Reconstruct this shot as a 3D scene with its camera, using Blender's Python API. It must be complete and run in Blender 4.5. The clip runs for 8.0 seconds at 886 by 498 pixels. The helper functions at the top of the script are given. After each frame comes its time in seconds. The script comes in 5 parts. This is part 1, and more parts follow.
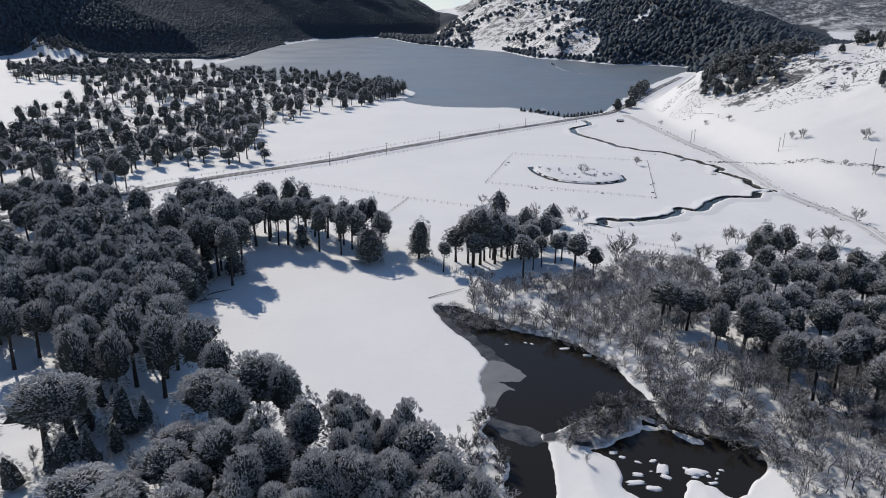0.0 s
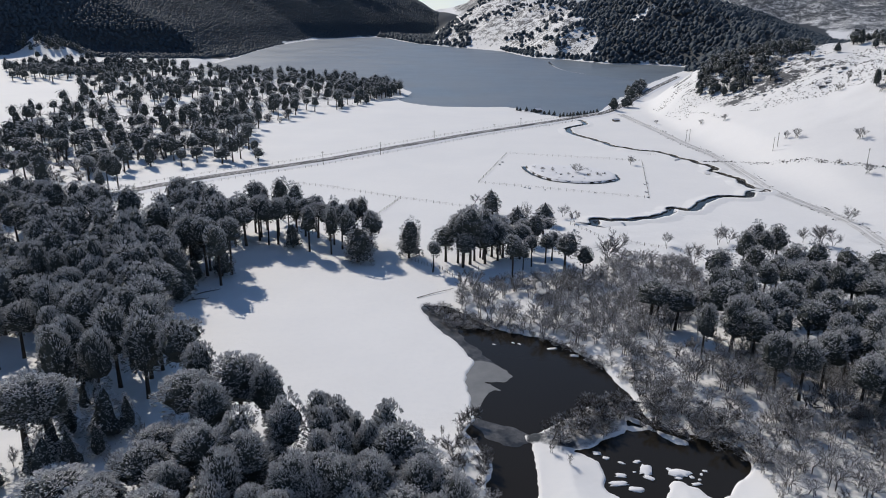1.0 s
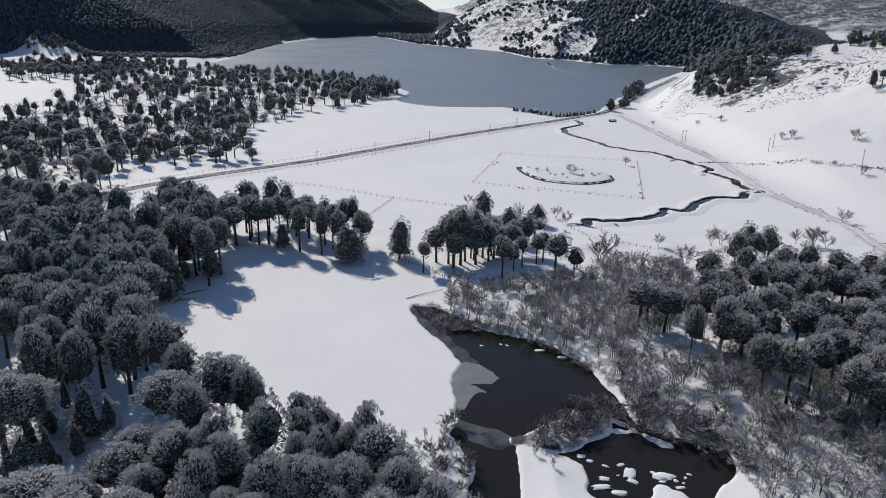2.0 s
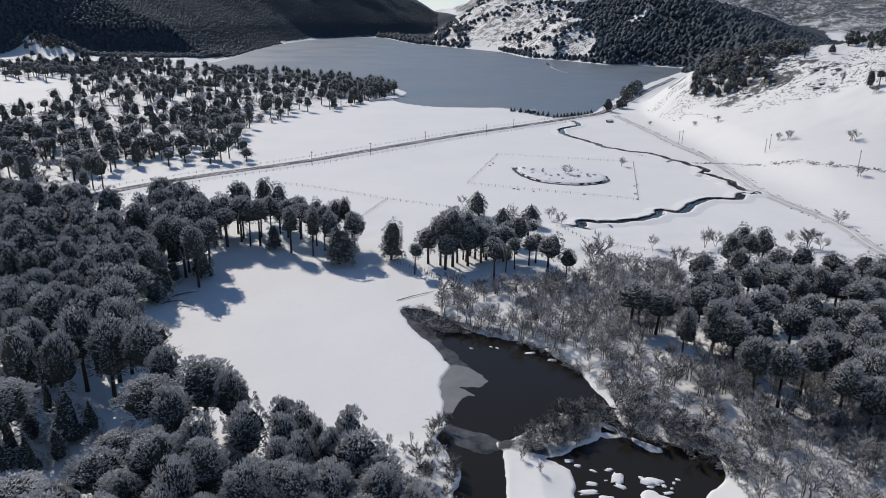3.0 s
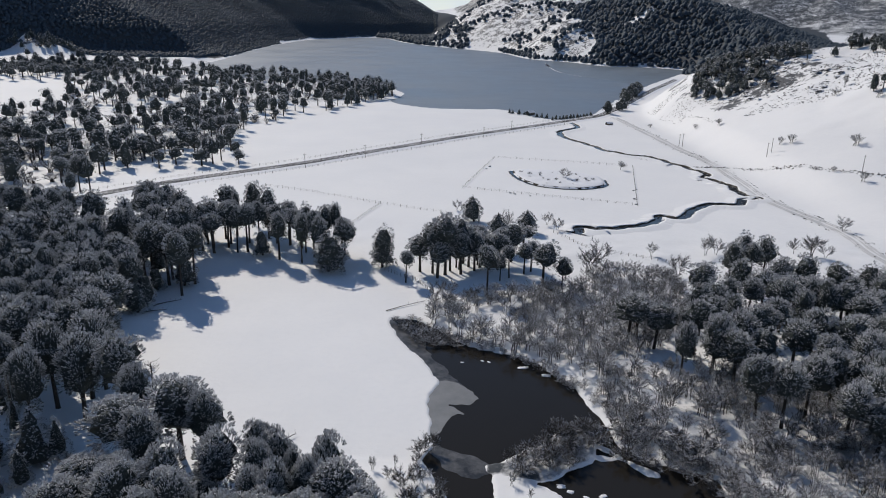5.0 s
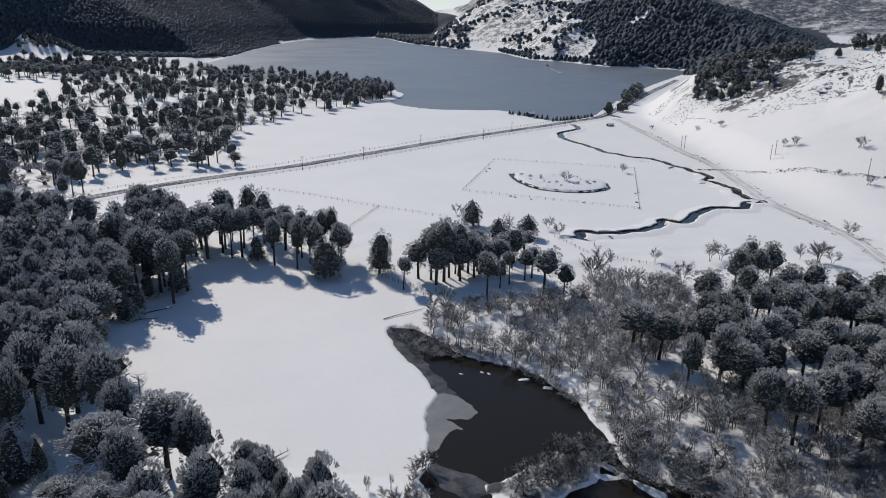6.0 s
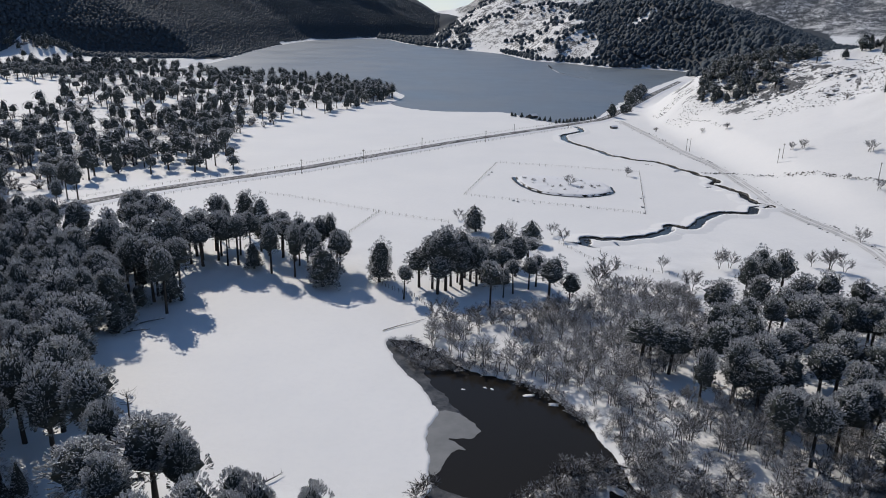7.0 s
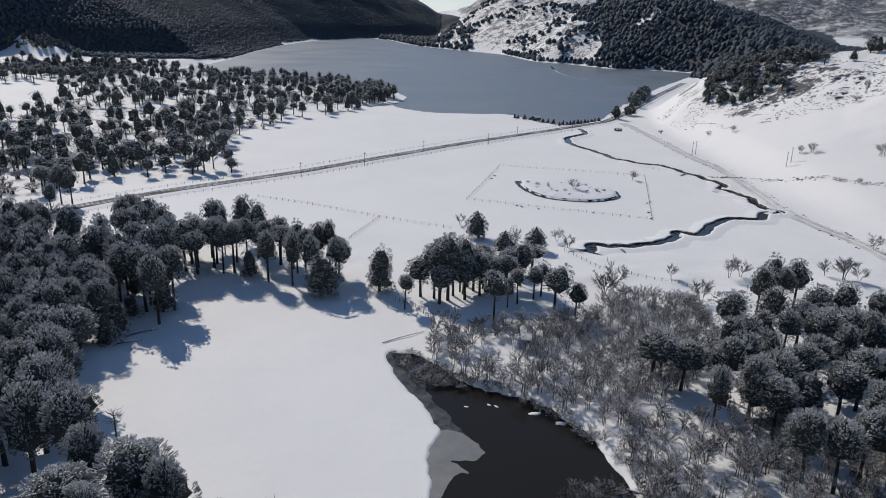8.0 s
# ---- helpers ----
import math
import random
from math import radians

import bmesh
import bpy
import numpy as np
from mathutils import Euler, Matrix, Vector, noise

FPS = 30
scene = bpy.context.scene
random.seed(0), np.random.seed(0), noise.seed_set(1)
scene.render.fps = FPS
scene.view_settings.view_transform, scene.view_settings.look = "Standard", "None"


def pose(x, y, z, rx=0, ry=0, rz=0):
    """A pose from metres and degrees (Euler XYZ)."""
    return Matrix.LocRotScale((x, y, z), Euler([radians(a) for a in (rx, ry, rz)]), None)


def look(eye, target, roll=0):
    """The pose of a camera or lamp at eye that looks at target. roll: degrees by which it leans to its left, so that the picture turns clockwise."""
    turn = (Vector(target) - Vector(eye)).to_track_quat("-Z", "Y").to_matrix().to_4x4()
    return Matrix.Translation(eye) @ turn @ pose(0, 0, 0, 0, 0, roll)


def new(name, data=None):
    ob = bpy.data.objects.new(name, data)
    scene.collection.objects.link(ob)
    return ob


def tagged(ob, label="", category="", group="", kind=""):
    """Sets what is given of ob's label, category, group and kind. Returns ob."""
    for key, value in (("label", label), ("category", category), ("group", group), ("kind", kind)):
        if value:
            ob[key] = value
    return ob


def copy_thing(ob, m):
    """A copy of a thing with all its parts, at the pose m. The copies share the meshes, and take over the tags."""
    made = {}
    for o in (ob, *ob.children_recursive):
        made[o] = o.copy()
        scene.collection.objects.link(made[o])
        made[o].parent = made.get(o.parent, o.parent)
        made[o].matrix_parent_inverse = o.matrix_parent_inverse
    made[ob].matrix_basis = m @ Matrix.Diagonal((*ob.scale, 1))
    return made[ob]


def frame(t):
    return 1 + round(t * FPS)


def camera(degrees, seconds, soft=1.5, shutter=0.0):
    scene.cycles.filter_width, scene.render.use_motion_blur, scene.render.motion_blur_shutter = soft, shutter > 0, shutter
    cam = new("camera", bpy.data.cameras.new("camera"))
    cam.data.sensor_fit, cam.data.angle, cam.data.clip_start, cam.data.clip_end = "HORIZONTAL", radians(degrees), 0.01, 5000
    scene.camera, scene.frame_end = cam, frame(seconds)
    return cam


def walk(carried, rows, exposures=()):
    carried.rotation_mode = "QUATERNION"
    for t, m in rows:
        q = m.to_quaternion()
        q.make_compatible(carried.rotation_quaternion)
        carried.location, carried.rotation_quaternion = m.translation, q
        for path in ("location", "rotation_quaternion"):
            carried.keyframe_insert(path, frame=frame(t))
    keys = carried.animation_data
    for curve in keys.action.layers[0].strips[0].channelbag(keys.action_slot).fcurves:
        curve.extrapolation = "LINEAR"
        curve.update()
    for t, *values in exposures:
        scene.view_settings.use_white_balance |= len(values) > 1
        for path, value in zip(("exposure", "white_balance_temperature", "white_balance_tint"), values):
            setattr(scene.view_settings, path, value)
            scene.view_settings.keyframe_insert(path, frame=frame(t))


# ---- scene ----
cam = camera(62.6, 8.0, soft=0.95)
PATH = [
    (0, (1.067, 0.844, 80.169), (1.043, 2.746, 79.549), 0.8),
    (0.5, (2.657, 1.125, 80.122), (2.635, 3.026, 79.501), 0.8),
    (1, (4.259, 1.513, 80.077), (4.236, 3.414, 79.456), 0.8),
    (1.5, (5.868, 2.031, 80.014), (5.845, 3.932, 79.393), 0.9),
    (3, (9.982, 4.342, 79.788), (9.959, 6.244, 79.168), 1.0),
    (3.5, (10.943, 5.616, 79.773), (10.92, 7.517, 79.153), 1.0),
    (4, (11.58, 7.357, 79.761), (11.557, 9.258, 79.141), 1.1),
    (4.5, (11.967, 9.502, 79.756), (11.944, 11.404, 79.137), 1.2),
    (6, (12.431, 17.698, 79.885), (12.409, 19.6, 79.266), 1.3),
    (6.5, (12.415, 20.965, 79.931), (12.392, 22.867, 79.313), 1.3),
    (7, (12.254, 24.474, 79.968), (12.228, 26.376, 79.351), 1.3),
    (7.5, (12.036, 28.05, 79.99), (12.009, 29.952, 79.373), 1.4),
    (8, (11.877, 31.725, 80.004), (11.847, 33.628, 79.388), 1.4),
]
walk(cam, [(t, look(eye, target, roll)) for t, eye, target, roll in PATH], [(0.0, -0.01), (3.5, -0.03), (7.5, -0.11), (8.0, -0.12)])


# ---------------------------------------------------------------- world, sun
SUN_AZ = radians(-34.0)      # measured from +y (ahead) towards +x
SUN_EL = radians(36.5)
world = bpy.data.worlds.new("sky")
scene.world = world
world.use_nodes = True
wt = world.node_tree
sky = wt.nodes.new("ShaderNodeTexSky")
sky.sky_type = "NISHITA"
sky.sun_disc = False
sky.sun_elevation = SUN_EL
sky.sun_rotation = SUN_AZ
sky.altitude = 1200
sky.dust_density = 0.0
sky.ozone_density = 3.2
bg = wt.nodes["Background"]
bg.inputs["Strength"].default_value = 0.092
# thin bright cloud low over the horizon
way = wt.nodes.new("ShaderNodeTexCoord").outputs["Generated"]
split = wt.nodes.new("ShaderNodeSeparateXYZ")
wt.links.new(way, split.inputs[0])
low = wt.nodes.new("ShaderNodeMapRange")
low.inputs["From Min"].default_value, low.inputs["From Max"].default_value = 0.14, 0.03
wt.links.new(split.outputs["Z"], low.inputs["Value"])
puff = wt.nodes.new("ShaderNodeTexNoise")
puff.inputs["Scale"].default_value, puff.inputs["Detail"].default_value = 9.0, 6.0
wt.links.new(way, puff.inputs["Vector"])
cover = wt.nodes.new("ShaderNodeMapRange")
cover.inputs["From Min"].default_value, cover.inputs["From Max"].default_value = 0.30, 0.62
cover.inputs["To Min"].default_value, cover.inputs["To Max"].default_value = 0.55, 0.95
wt.links.new(puff.outputs["Fac"], cover.inputs["Value"])
both = wt.nodes.new("ShaderNodeMath")
both.operation = "MULTIPLY"
wt.links.new(low.outputs["Result"], both.inputs[0])
wt.links.new(cover.outputs["Result"], both.inputs[1])
blend = wt.nodes.new("ShaderNodeMix")
blend.data_type = "RGBA"
wt.links.new(both.outputs[0], blend.inputs[0])
wt.links.new(sky.outputs["Color"], blend.inputs[6])
blend.inputs[7].default_value = (7.6, 8.5, 9.4, 1)
wt.links.new(blend.outputs[2], bg.inputs["Color"])

sun = new("sun", bpy.data.lights.new("sun", "SUN"))
sun.data.energy = 3.3
sun.data.angle = radians(0.53)
sun.data.color = (1.0, 0.925, 0.83)
sun.matrix_world = look((0, 0, 300), Vector((0, 0, 300)) - Vector((math.sin(SUN_AZ) * math.cos(SUN_EL), math.cos(SUN_AZ) * math.cos(SUN_EL), math.sin(SUN_EL))))


# ---------------------------------------------------------------- materials
class Nodes:
    """A small builder for node materials."""

    def __init__(self, name):
        self.mat = bpy.data.materials.new(name)
        self.mat.use_nodes = True
        self.t = self.mat.node_tree
        self.p = self.t.nodes["Principled BSDF"]

    def node(self, kind, **values):
        n = self.t.nodes.new(kind)
        for k, v in values.items():
            n.inputs[k].default_value = v
        return n

    def link(self, a, b):
        self.t.links.new(a, b)

    def noise(self, scale, detail=4.0, rough=0.55, coord="Object"):
        tc = self.node("ShaderNodeNewGeometry").outputs["Position"] if coord == "World" else self.node("ShaderNodeTexCoord").outputs[coord]
        n = self.node("ShaderNodeTexNoise", Scale=scale, Detail=detail, Roughness=rough)
        self.link(tc, n.inputs["Vector"])
        return n.outputs["Fac"]

    def ramp(self, fac, stops):
        r = self.node("ShaderNodeValToRGB")
        e = r.color_ramp.elements
        while len(e) < len(stops):
            e.new(0.5)
        for el, (pos, c) in zip(e, stops):
            el.position = pos
            el.color = (c, c, c, 1) if isinstance(c, (int, float)) else (*c, 1)
        self.link(fac, r.inputs["Fac"])
        return r.outputs["Color"]

    def mix(self, fac, a, b, kind="MIX"):
        m = self.node("ShaderNodeMix")
        m.data_type, m.blend_type = "RGBA", kind
        for sock, v in ((m.inputs[0], fac), (m.inputs[6], a), (m.inputs[7], b)):
            if isinstance(v, (int, float)):
                sock.default_value = v
            elif isinstance(v, tuple):
                sock.default_value = (*v, 1)
            else:
                self.link(v, sock)
        return m.outputs[2]

    def math(self, op, a, b=0.0):
        m = self.node("ShaderNodeMath")
        m.operation = op
        for sock, v in zip(m.inputs, (a, b)):
            if isinstance(v, (int, float)):
                sock.default_value = v
            else:
                self.link(v, sock)
        return m.outputs[0]

    def up(self):
        g = self.node("ShaderNodeNewGeometry")
        s = self.node("ShaderNodeSeparateXYZ")
        self.link(g.outputs["Normal"], s.inputs[0])
        return s.outputs["Z"]

    def attribute(self, name):
        a = self.node("ShaderNodeAttribute")
        a.attribute_name = name
        return a.outputs["Fac"]

    def random(self):
        return self.node("ShaderNodeObjectInfo").outputs["Random"]

    def island(self):
        return self.node("ShaderNodeNewGeometry").outputs["Random Per Island"]

    def bump(self, height, strength, distance):
        b = self.node("ShaderNodeBump", Strength=strength, Distance=distance)
        self.link(height, b.inputs["Height"])
        self.link(b.outputs["Normal"], self.p.inputs["Normal"])

    def done(self, color, rough=0.8, metal=0.0, spec=0.5):
        for key, v in (("Base Color", color), ("Roughness", rough), ("Metallic", metal), ("Specular IOR Level", spec)):
            if isinstance(v, (int, float)):
                self.p.inputs[key].default_value = v
            elif isinstance(v, tuple):
                self.p.inputs[key].default_value = (*v, 1)
            else:
                self.link(v, self.p.inputs[key])
        return self.mat


def snow_ground_material():
    n = Nodes("snow_ground")
    big = n.noise(0.02, 5, 0.6, "World")
    fine = n.noise(0.6, 6, 0.65, "World")
    snow = n.mix(n.ramp(big, [(0.35, 0.0), (0.7, 1.0)]), (0.815, 0.815, 0.815), (0.865, 0.86, 0.85))
    snow = n.mix(n.ramp(fine, [(0.45, 0.0), (0.8, 0.25)]), snow, (0.72, 0.73, 0.75))
    # bare rock and frozen heath where the wind has cleared it
    rn = n.math("ADD", n.math("MULTIPLY", n.noise(0.05, 8, 0.72, "World"), 0.55), n.math("MULTIPLY", n.noise(0.26, 6, 0.7, "World"), 0.45))
    rock_mask = n.math("MULTIPLY", n.attribute("rock"), 1.0)
    rm = n.ramp(n.math("ADD", rock_mask, n.math("MULTIPLY", n.math("SUBTRACT", rn, 0.5), 2.2)), [(0.50, 0.0), (0.55, 1.0)])
    # rock's bluish cast stands in for haze over the far range
    rock = n.mix(n.noise(0.5, 6, 0.7, "World"), (0.050, 0.054, 0.060), (0.15, 0.155, 0.165))
    col = n.mix(rm, snow, rock)
    # littered forest floor and undergrowth; blue tint stands in for distant haze
    fm = n.ramp(n.math("ADD", n.attribute("litter_shade"), n.math("SUBTRACT", n.math("ADD", n.math("MULTIPLY", n.noise(0.22, 8, 0.7, "World"), 0.5), n.math("MULTIPLY", n.noise(0.014, 7, 0.7, "World"), 0.5)), 0.5)), [(0.55, 0.0), (0.68, 1.0)])
    litter_shade = n.mix(n.noise(1.1, 5, 0.7, "World"), (0.034, 0.042, 0.050), (0.062, 0.072, 0.082))
    col = n.mix(fm, col, litter_shade)
    n.bump(n.math("ADD", n.noise(0.12, 6, 0.6, "World"), n.math("MULTIPLY", fine, 0.3)), 0.35, 0.5)
    return n.done(col, 0.75, spec=0.3)


def snow_material():
    n = Nodes("packed_snow")
    col = n.mix(n.noise(0.8, 6, 0.6, "World"), (0.74, 0.75, 0.78), (0.86, 0.86, 0.87))
    n.bump(n.noise(1.5, 6, 0.6, "World"), 0.4, 0.2)
    return n.done(col, 0.7, spec=0.3)


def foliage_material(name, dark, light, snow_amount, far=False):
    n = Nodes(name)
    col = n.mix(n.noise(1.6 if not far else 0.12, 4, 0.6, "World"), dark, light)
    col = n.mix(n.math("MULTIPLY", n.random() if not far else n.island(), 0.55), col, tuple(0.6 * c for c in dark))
    # snow lies on some twig ends and not on others
    # whiter towards the sky: snow cover, and painted light on sunlit tops
    up = n.math("ADD", n.math("ADD", n.math("MULTIPLY", n.up(), 0.55), n.math("MULTIPLY", n.attribute("skyward"), 0.62)) if not far else n.math("ADD", n.up(), 0.05), n.math("MULTIPLY", n.math("SUBTRACT", n.island(), 0.5), 0.32 if not far else 0.45))
    up = n.math("ADD", up, n.math("MULTIPLY", n.math("SUBTRACT", n.noise(0.9 if not far else 0.3, 4, 0.7, "World"), 0.5), 0.75))
    mask = n.ramp(up, [(0.05, 0.0), (0.85, snow_amount)])
    if not far:
        n.bump(n.noise(3.0, 5, 0.75, "World"), 1.0, 0.15)
    return n.done(n.mix(mask, col, (0.80, 0.80, 0.81)), 0.75, spec=0.25)


def bark_material(name, dark, light, snow_amount=0.0, frosted=0.0, vary=0.5):
    n = Nodes(name)
    col = n.mix(n.noise(2.2, 6, 0.7), dark, light)
    col = n.mix(n.math("MULTIPLY", n.random(), vary), col, tuple(0.45 * c for c in dark))
    if frosted:
        col = n.mix(n.ramp(n.island(), [(1.0 - frosted, 0.0), (1.0 - 0.8 * frosted, 0.8)]), col, (0.74, 0.75, 0.78))
    if snow_amount:
        up = n.math("ADD", n.up(), n.math("MULTIPLY", n.math("SUBTRACT", n.noise(1.5, 3, 0.7, "World"), 0.5), 1.6))
        col = n.mix(n.ramp(up, [(0.5, 0.0), (1.1, snow_amount)]), col, (0.78, 0.79, 0.82))
    n.bump(n.noise(7.0, 5, 0.7), 0.6, 0.06)
    return n.done(col, 0.9, spec=0.2)


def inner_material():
    """Crown filler with shade among the twigs painted in, flecked with frost and snow."""
    n = Nodes("shaded_crown_core")
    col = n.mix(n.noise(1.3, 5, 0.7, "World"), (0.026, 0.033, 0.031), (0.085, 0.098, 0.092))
    # flecks thicken upwards: snow, plus painted brightness on crown tops
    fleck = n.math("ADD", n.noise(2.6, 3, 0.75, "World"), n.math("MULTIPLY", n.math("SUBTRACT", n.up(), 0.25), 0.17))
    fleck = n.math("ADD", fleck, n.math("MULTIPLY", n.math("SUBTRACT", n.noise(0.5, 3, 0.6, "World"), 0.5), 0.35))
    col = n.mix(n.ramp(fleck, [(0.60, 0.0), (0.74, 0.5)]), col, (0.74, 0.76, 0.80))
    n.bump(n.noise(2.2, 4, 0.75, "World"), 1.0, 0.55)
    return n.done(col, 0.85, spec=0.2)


def water_material(name, color, rough, wave, strength, spec=0.5):
    n = Nodes(name)
    n.bump(n.noise(wave, 5, 0.6, "World"), strength, 0.15)
    streak = n.noise(0.011, 6, 0.65, "World")
    return n.done(n.mix(streak, color, tuple(1.5 * c for c in color)), n.ramp(streak, [(0.35, rough), (0.7, rough * 1.5)]), spec=spec)


def ice_material():
    n = Nodes("grey_ice")
    col = n.mix(n.ramp(n.noise(0.22, 6, 0.65, "World"), [(0.38, 0.0), (0.62, 1.0)]), (0.180, 0.184, 0.186), (0.225, 0.228, 0.228))
    return n.done(col, 0.45, spec=0.4)


def slush_material():
    """Sodden grey slush, open to dark water in places."""
    n = Nodes("grey_slush")
    col = n.mix(n.ramp(n.noise(0.30, 7, 0.7, "World"), [(0.40, 0.0), (0.66, 1.0)]), (0.016, 0.017, 0.018), (0.135, 0.132, 0.13))
    return n.done(col, 0.35, spec=0.4)


def road_material():
    n = Nodes("wet_asphalt")
    col = n.mix(n.noise(0.5, 6, 0.65, "World"), (0.035, 0.037, 0.042), (0.085, 0.088, 0.095))
    slush = n.ramp(n.noise(0.16, 7, 0.7, "World"), [(0.58, 0.0), (0.75, 0.5)])
    return n.done(n.mix(slush, col, (0.6, 0.61, 0.63)), 0.8, spec=0.15)


def rock_material():
    n = Nodes("grey_rock")
    col = n.mix(n.noise(0.7, 7, 0.7, "World"), (0.045, 0.043, 0.042), (0.2, 0.19, 0.18))
    up = n.math("ADD", n.up(), n.math("MULTIPLY", n.math("SUBTRACT", n.noise(0.5, 5, 0.7, "World"), 0.5), 1.2))
    n.bump(n.noise(1.2, 7, 0.7, "World"), 0.8, 0.4)
    return n.done(n.mix(n.ramp(up, [(0.62, 0.0), (0.72, 1.0)]), col, (0.8, 0.81, 0.83)), 0.9)


def wood_material():
    n = Nodes("weathered_wood")
    return n.done(n.mix(n.noise(6.0, 5, 0.7), (0.07, 0.06, 0.05), (0.22, 0.19, 0.16)), 0.9)


M_GROUND = snow_ground_material()
M_SNOW = snow_material()
M_NEEDLE = foliage_material("monkey_puzzle_needles", (0.042, 0.050, 0.042), (0.108, 0.119, 0.104), 0.86)
# far forest: pale blue of distant haze is put into the needle colour
M_FAR = foliage_material("far_needles_haze_tint", (0.042, 0.064, 0.085), (0.060, 0.086, 0.112), 0.02, far=True)
M_BARK = bark_material("dark_bark", (0.03, 0.027, 0.025), (0.10, 0.09, 0.08))
M_TWIG = bark_material("bare_twigs", (0.10, 0.093, 0.088), (0.30, 0.285, 0.27), 0.75, 0.24, 0.85)
M_BRUSH = bark_material("dark_brush_twigs", (0.045, 0.040, 0.036), (0.14, 0.128, 0.118), 0.5, 0.14)
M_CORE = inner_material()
M_RUT = bark_material("grey_trodden_snow", (0.46, 0.45, 0.45), (0.80, 0.80, 0.80), vary=0.0)
M_HEATH = bark_material("dry_heath", (0.035, 0.030, 0.026), (0.11, 0.095, 0.08), 0.5)
M_LAKE = water_material("lake_water", (0.125, 0.152, 0.185), 0.40, 0.35, 0.25)
M_POND = water_material("pond_water", (0.018, 0.016, 0.013), 0.09, 0.8, 0.04, 0.13)
M_LAKE_ICE = water_material("lake_ice", (0.13, 0.15, 0.165), 0.33, 0.2, 0.05)
M_ICE = ice_material()
M_SLUSH = slush_material()
M_ROAD = road_material()
M_ROCK = rock_material()
M_WOOD = wood_material()
# dark bank colour; on the creek it holds the bank faces' shade
M_DARK_BANK = bark_material("dark_bank_sides", (0.03, 0.026, 0.022), (0.09, 0.08, 0.07))


# ---------------------------------------------------------------- plan helpers
def lattice(ix, iy, seed):
    h = (ix.astype(np.int64) * 374761393 + iy.astype(np.int64) * 668265263 + seed * 974634773) & 0x7FFFFFFF
    h = ((h ^ (h >> 13)) * 1274126177) & 0x7FFFFFFF
    return ((h ^ (h >> 16)) & 0xFFFF) / 65535.0


def vnoise(x, y, scale, seed=0):
    """Smooth value noise in -1..1 over the plan; scale is the size of a lump in metres."""
    x, y = np.asarray(x, float) / scale, np.asarray(y, float) / scale
    ix, iy = np.floor(x), np.floor(y)
    fx, fy = x - ix, y - iy
    fx, fy = fx * fx * (3 - 2 * fx), fy * fy * (3 - 2 * fy)
    a, b = lattice(ix, iy, seed), lattice(ix + 1, iy, seed)
    c, d = lattice(ix, iy + 1, seed), lattice(ix + 1, iy + 1, seed)
    return 2 * ((a + (b - a) * fx) * (1 - fy) + (c + (d - c) * fx) * fy) - 1


def fbm(x, y, scale, octaves=4, seed=0, gain=0.5):
    out, amp = 0.0, 1.0
    for k in range(octaves):
        out = out + amp * vnoise(x, y, scale / 2**k, seed + 17 * k)
        amp *= gain
    return out


def smooth(a, b, v):
    t = np.clip((v - a) / (b - a), 0, 1)
    return t * t * (3 - 2 * t)


def rounded(points, closed=True, steps=6):
    """A Catmull-Rom curve through plan points."""
    p = [np.array(q, float) for q in points]
    n = len(p)
    out = []
    for i in range(n if closed else n - 1):
        a, b, c, d = (p[(i + k) % n] if closed else p[min(max(i + k, 0), n - 1)] for k in (-1, 0, 1, 2))
        for s in range(steps):
            t = s / steps
            out.append(0.5 * (2 * b + (c - a) * t + (2 * a - 5 * b + 4 * c - d) * t**2 + (3 * b - a - 3 * c + d) * t**3))
    if not closed:
        out.append(p[-1])
    return np.array(out)


def distance(poly, x, y, closed=True):
    """Distance from plan points to an outline; negative inside when it is closed."""
    x, y = np.asarray(x, float), np.asarray(y, float)
    best = np.full(x.shape, 1e18)
    inside = np.zeros(x.shape, bool)
    n = len(poly)
    for i in range(n if closed else n - 1):
        (ax, ay), (bx, by) = poly[i], poly[(i + 1) % n]
        dx, dy = bx - ax, by - ay
        t = np.clip(((x - ax) * dx + (y - ay) * dy) / (dx * dx + dy * dy + 1e-9), 0, 1)
        best = np.minimum(best, (x - ax - t * dx) ** 2 + (y - ay - t * dy) ** 2)
        if closed:
            cross = (ay > y) != (by > y)
            inside ^= cross & (x < (bx - ax) * (y - ay) / (by - ay + 1e-12) + ax)
    best = np.sqrt(best)
    return np.where(inside, -best, best) if closed else best


# ---------------------------------------------------------------- the plan
LAKE = rounded([(-362, 1010), (-330, 960), (-250, 905), (-150, 870), (-80, 850), (-41, 767), (-46, 700), (-21, 661), (9, 652), (49, 654),
                (62, 640), (80, 607), (104, 601), (127, 625), (150, 690), (190, 790), (245, 915), (330, 1090), (375, 1190), (330, 1245),
                (255, 1262), (206, 1350), (145, 1414), (100, 1621), (-25, 1809), (-118, 1999), (-206, 2298), (-276, 2310), (-378, 2113),
                (-402, 1800), (-386, 1445), (-363, 1224)])
POND = rounded([(-4, 194), (0, 183), (5, 174), (8, 168), (10, 163), (11, 159), (9, 154), (8.5, 148), (9, 143), (9, 139), (10, 135), (8, 130), (10, 125), (13, 117), (12, 112), (14, 104), (13, 92),
                (21, 92), (20, 106), (21, 116), (20, 124), (22, 127), (27, 125), (31, 122), (33, 118), (33, 113), (35, 110), (38, 108), (42, 110), (44, 114), (46, 115), (49, 113), (52, 110), (57, 115), (61, 121), (61, 126),
                (57, 129), (52, 130), (47, 134), (45, 140), (45, 145), (43, 149), (42, 154), (40, 162), (36, 166), (34, 171), (26, 175), (16, 180), (9, 188), (2, 195)], steps=4)
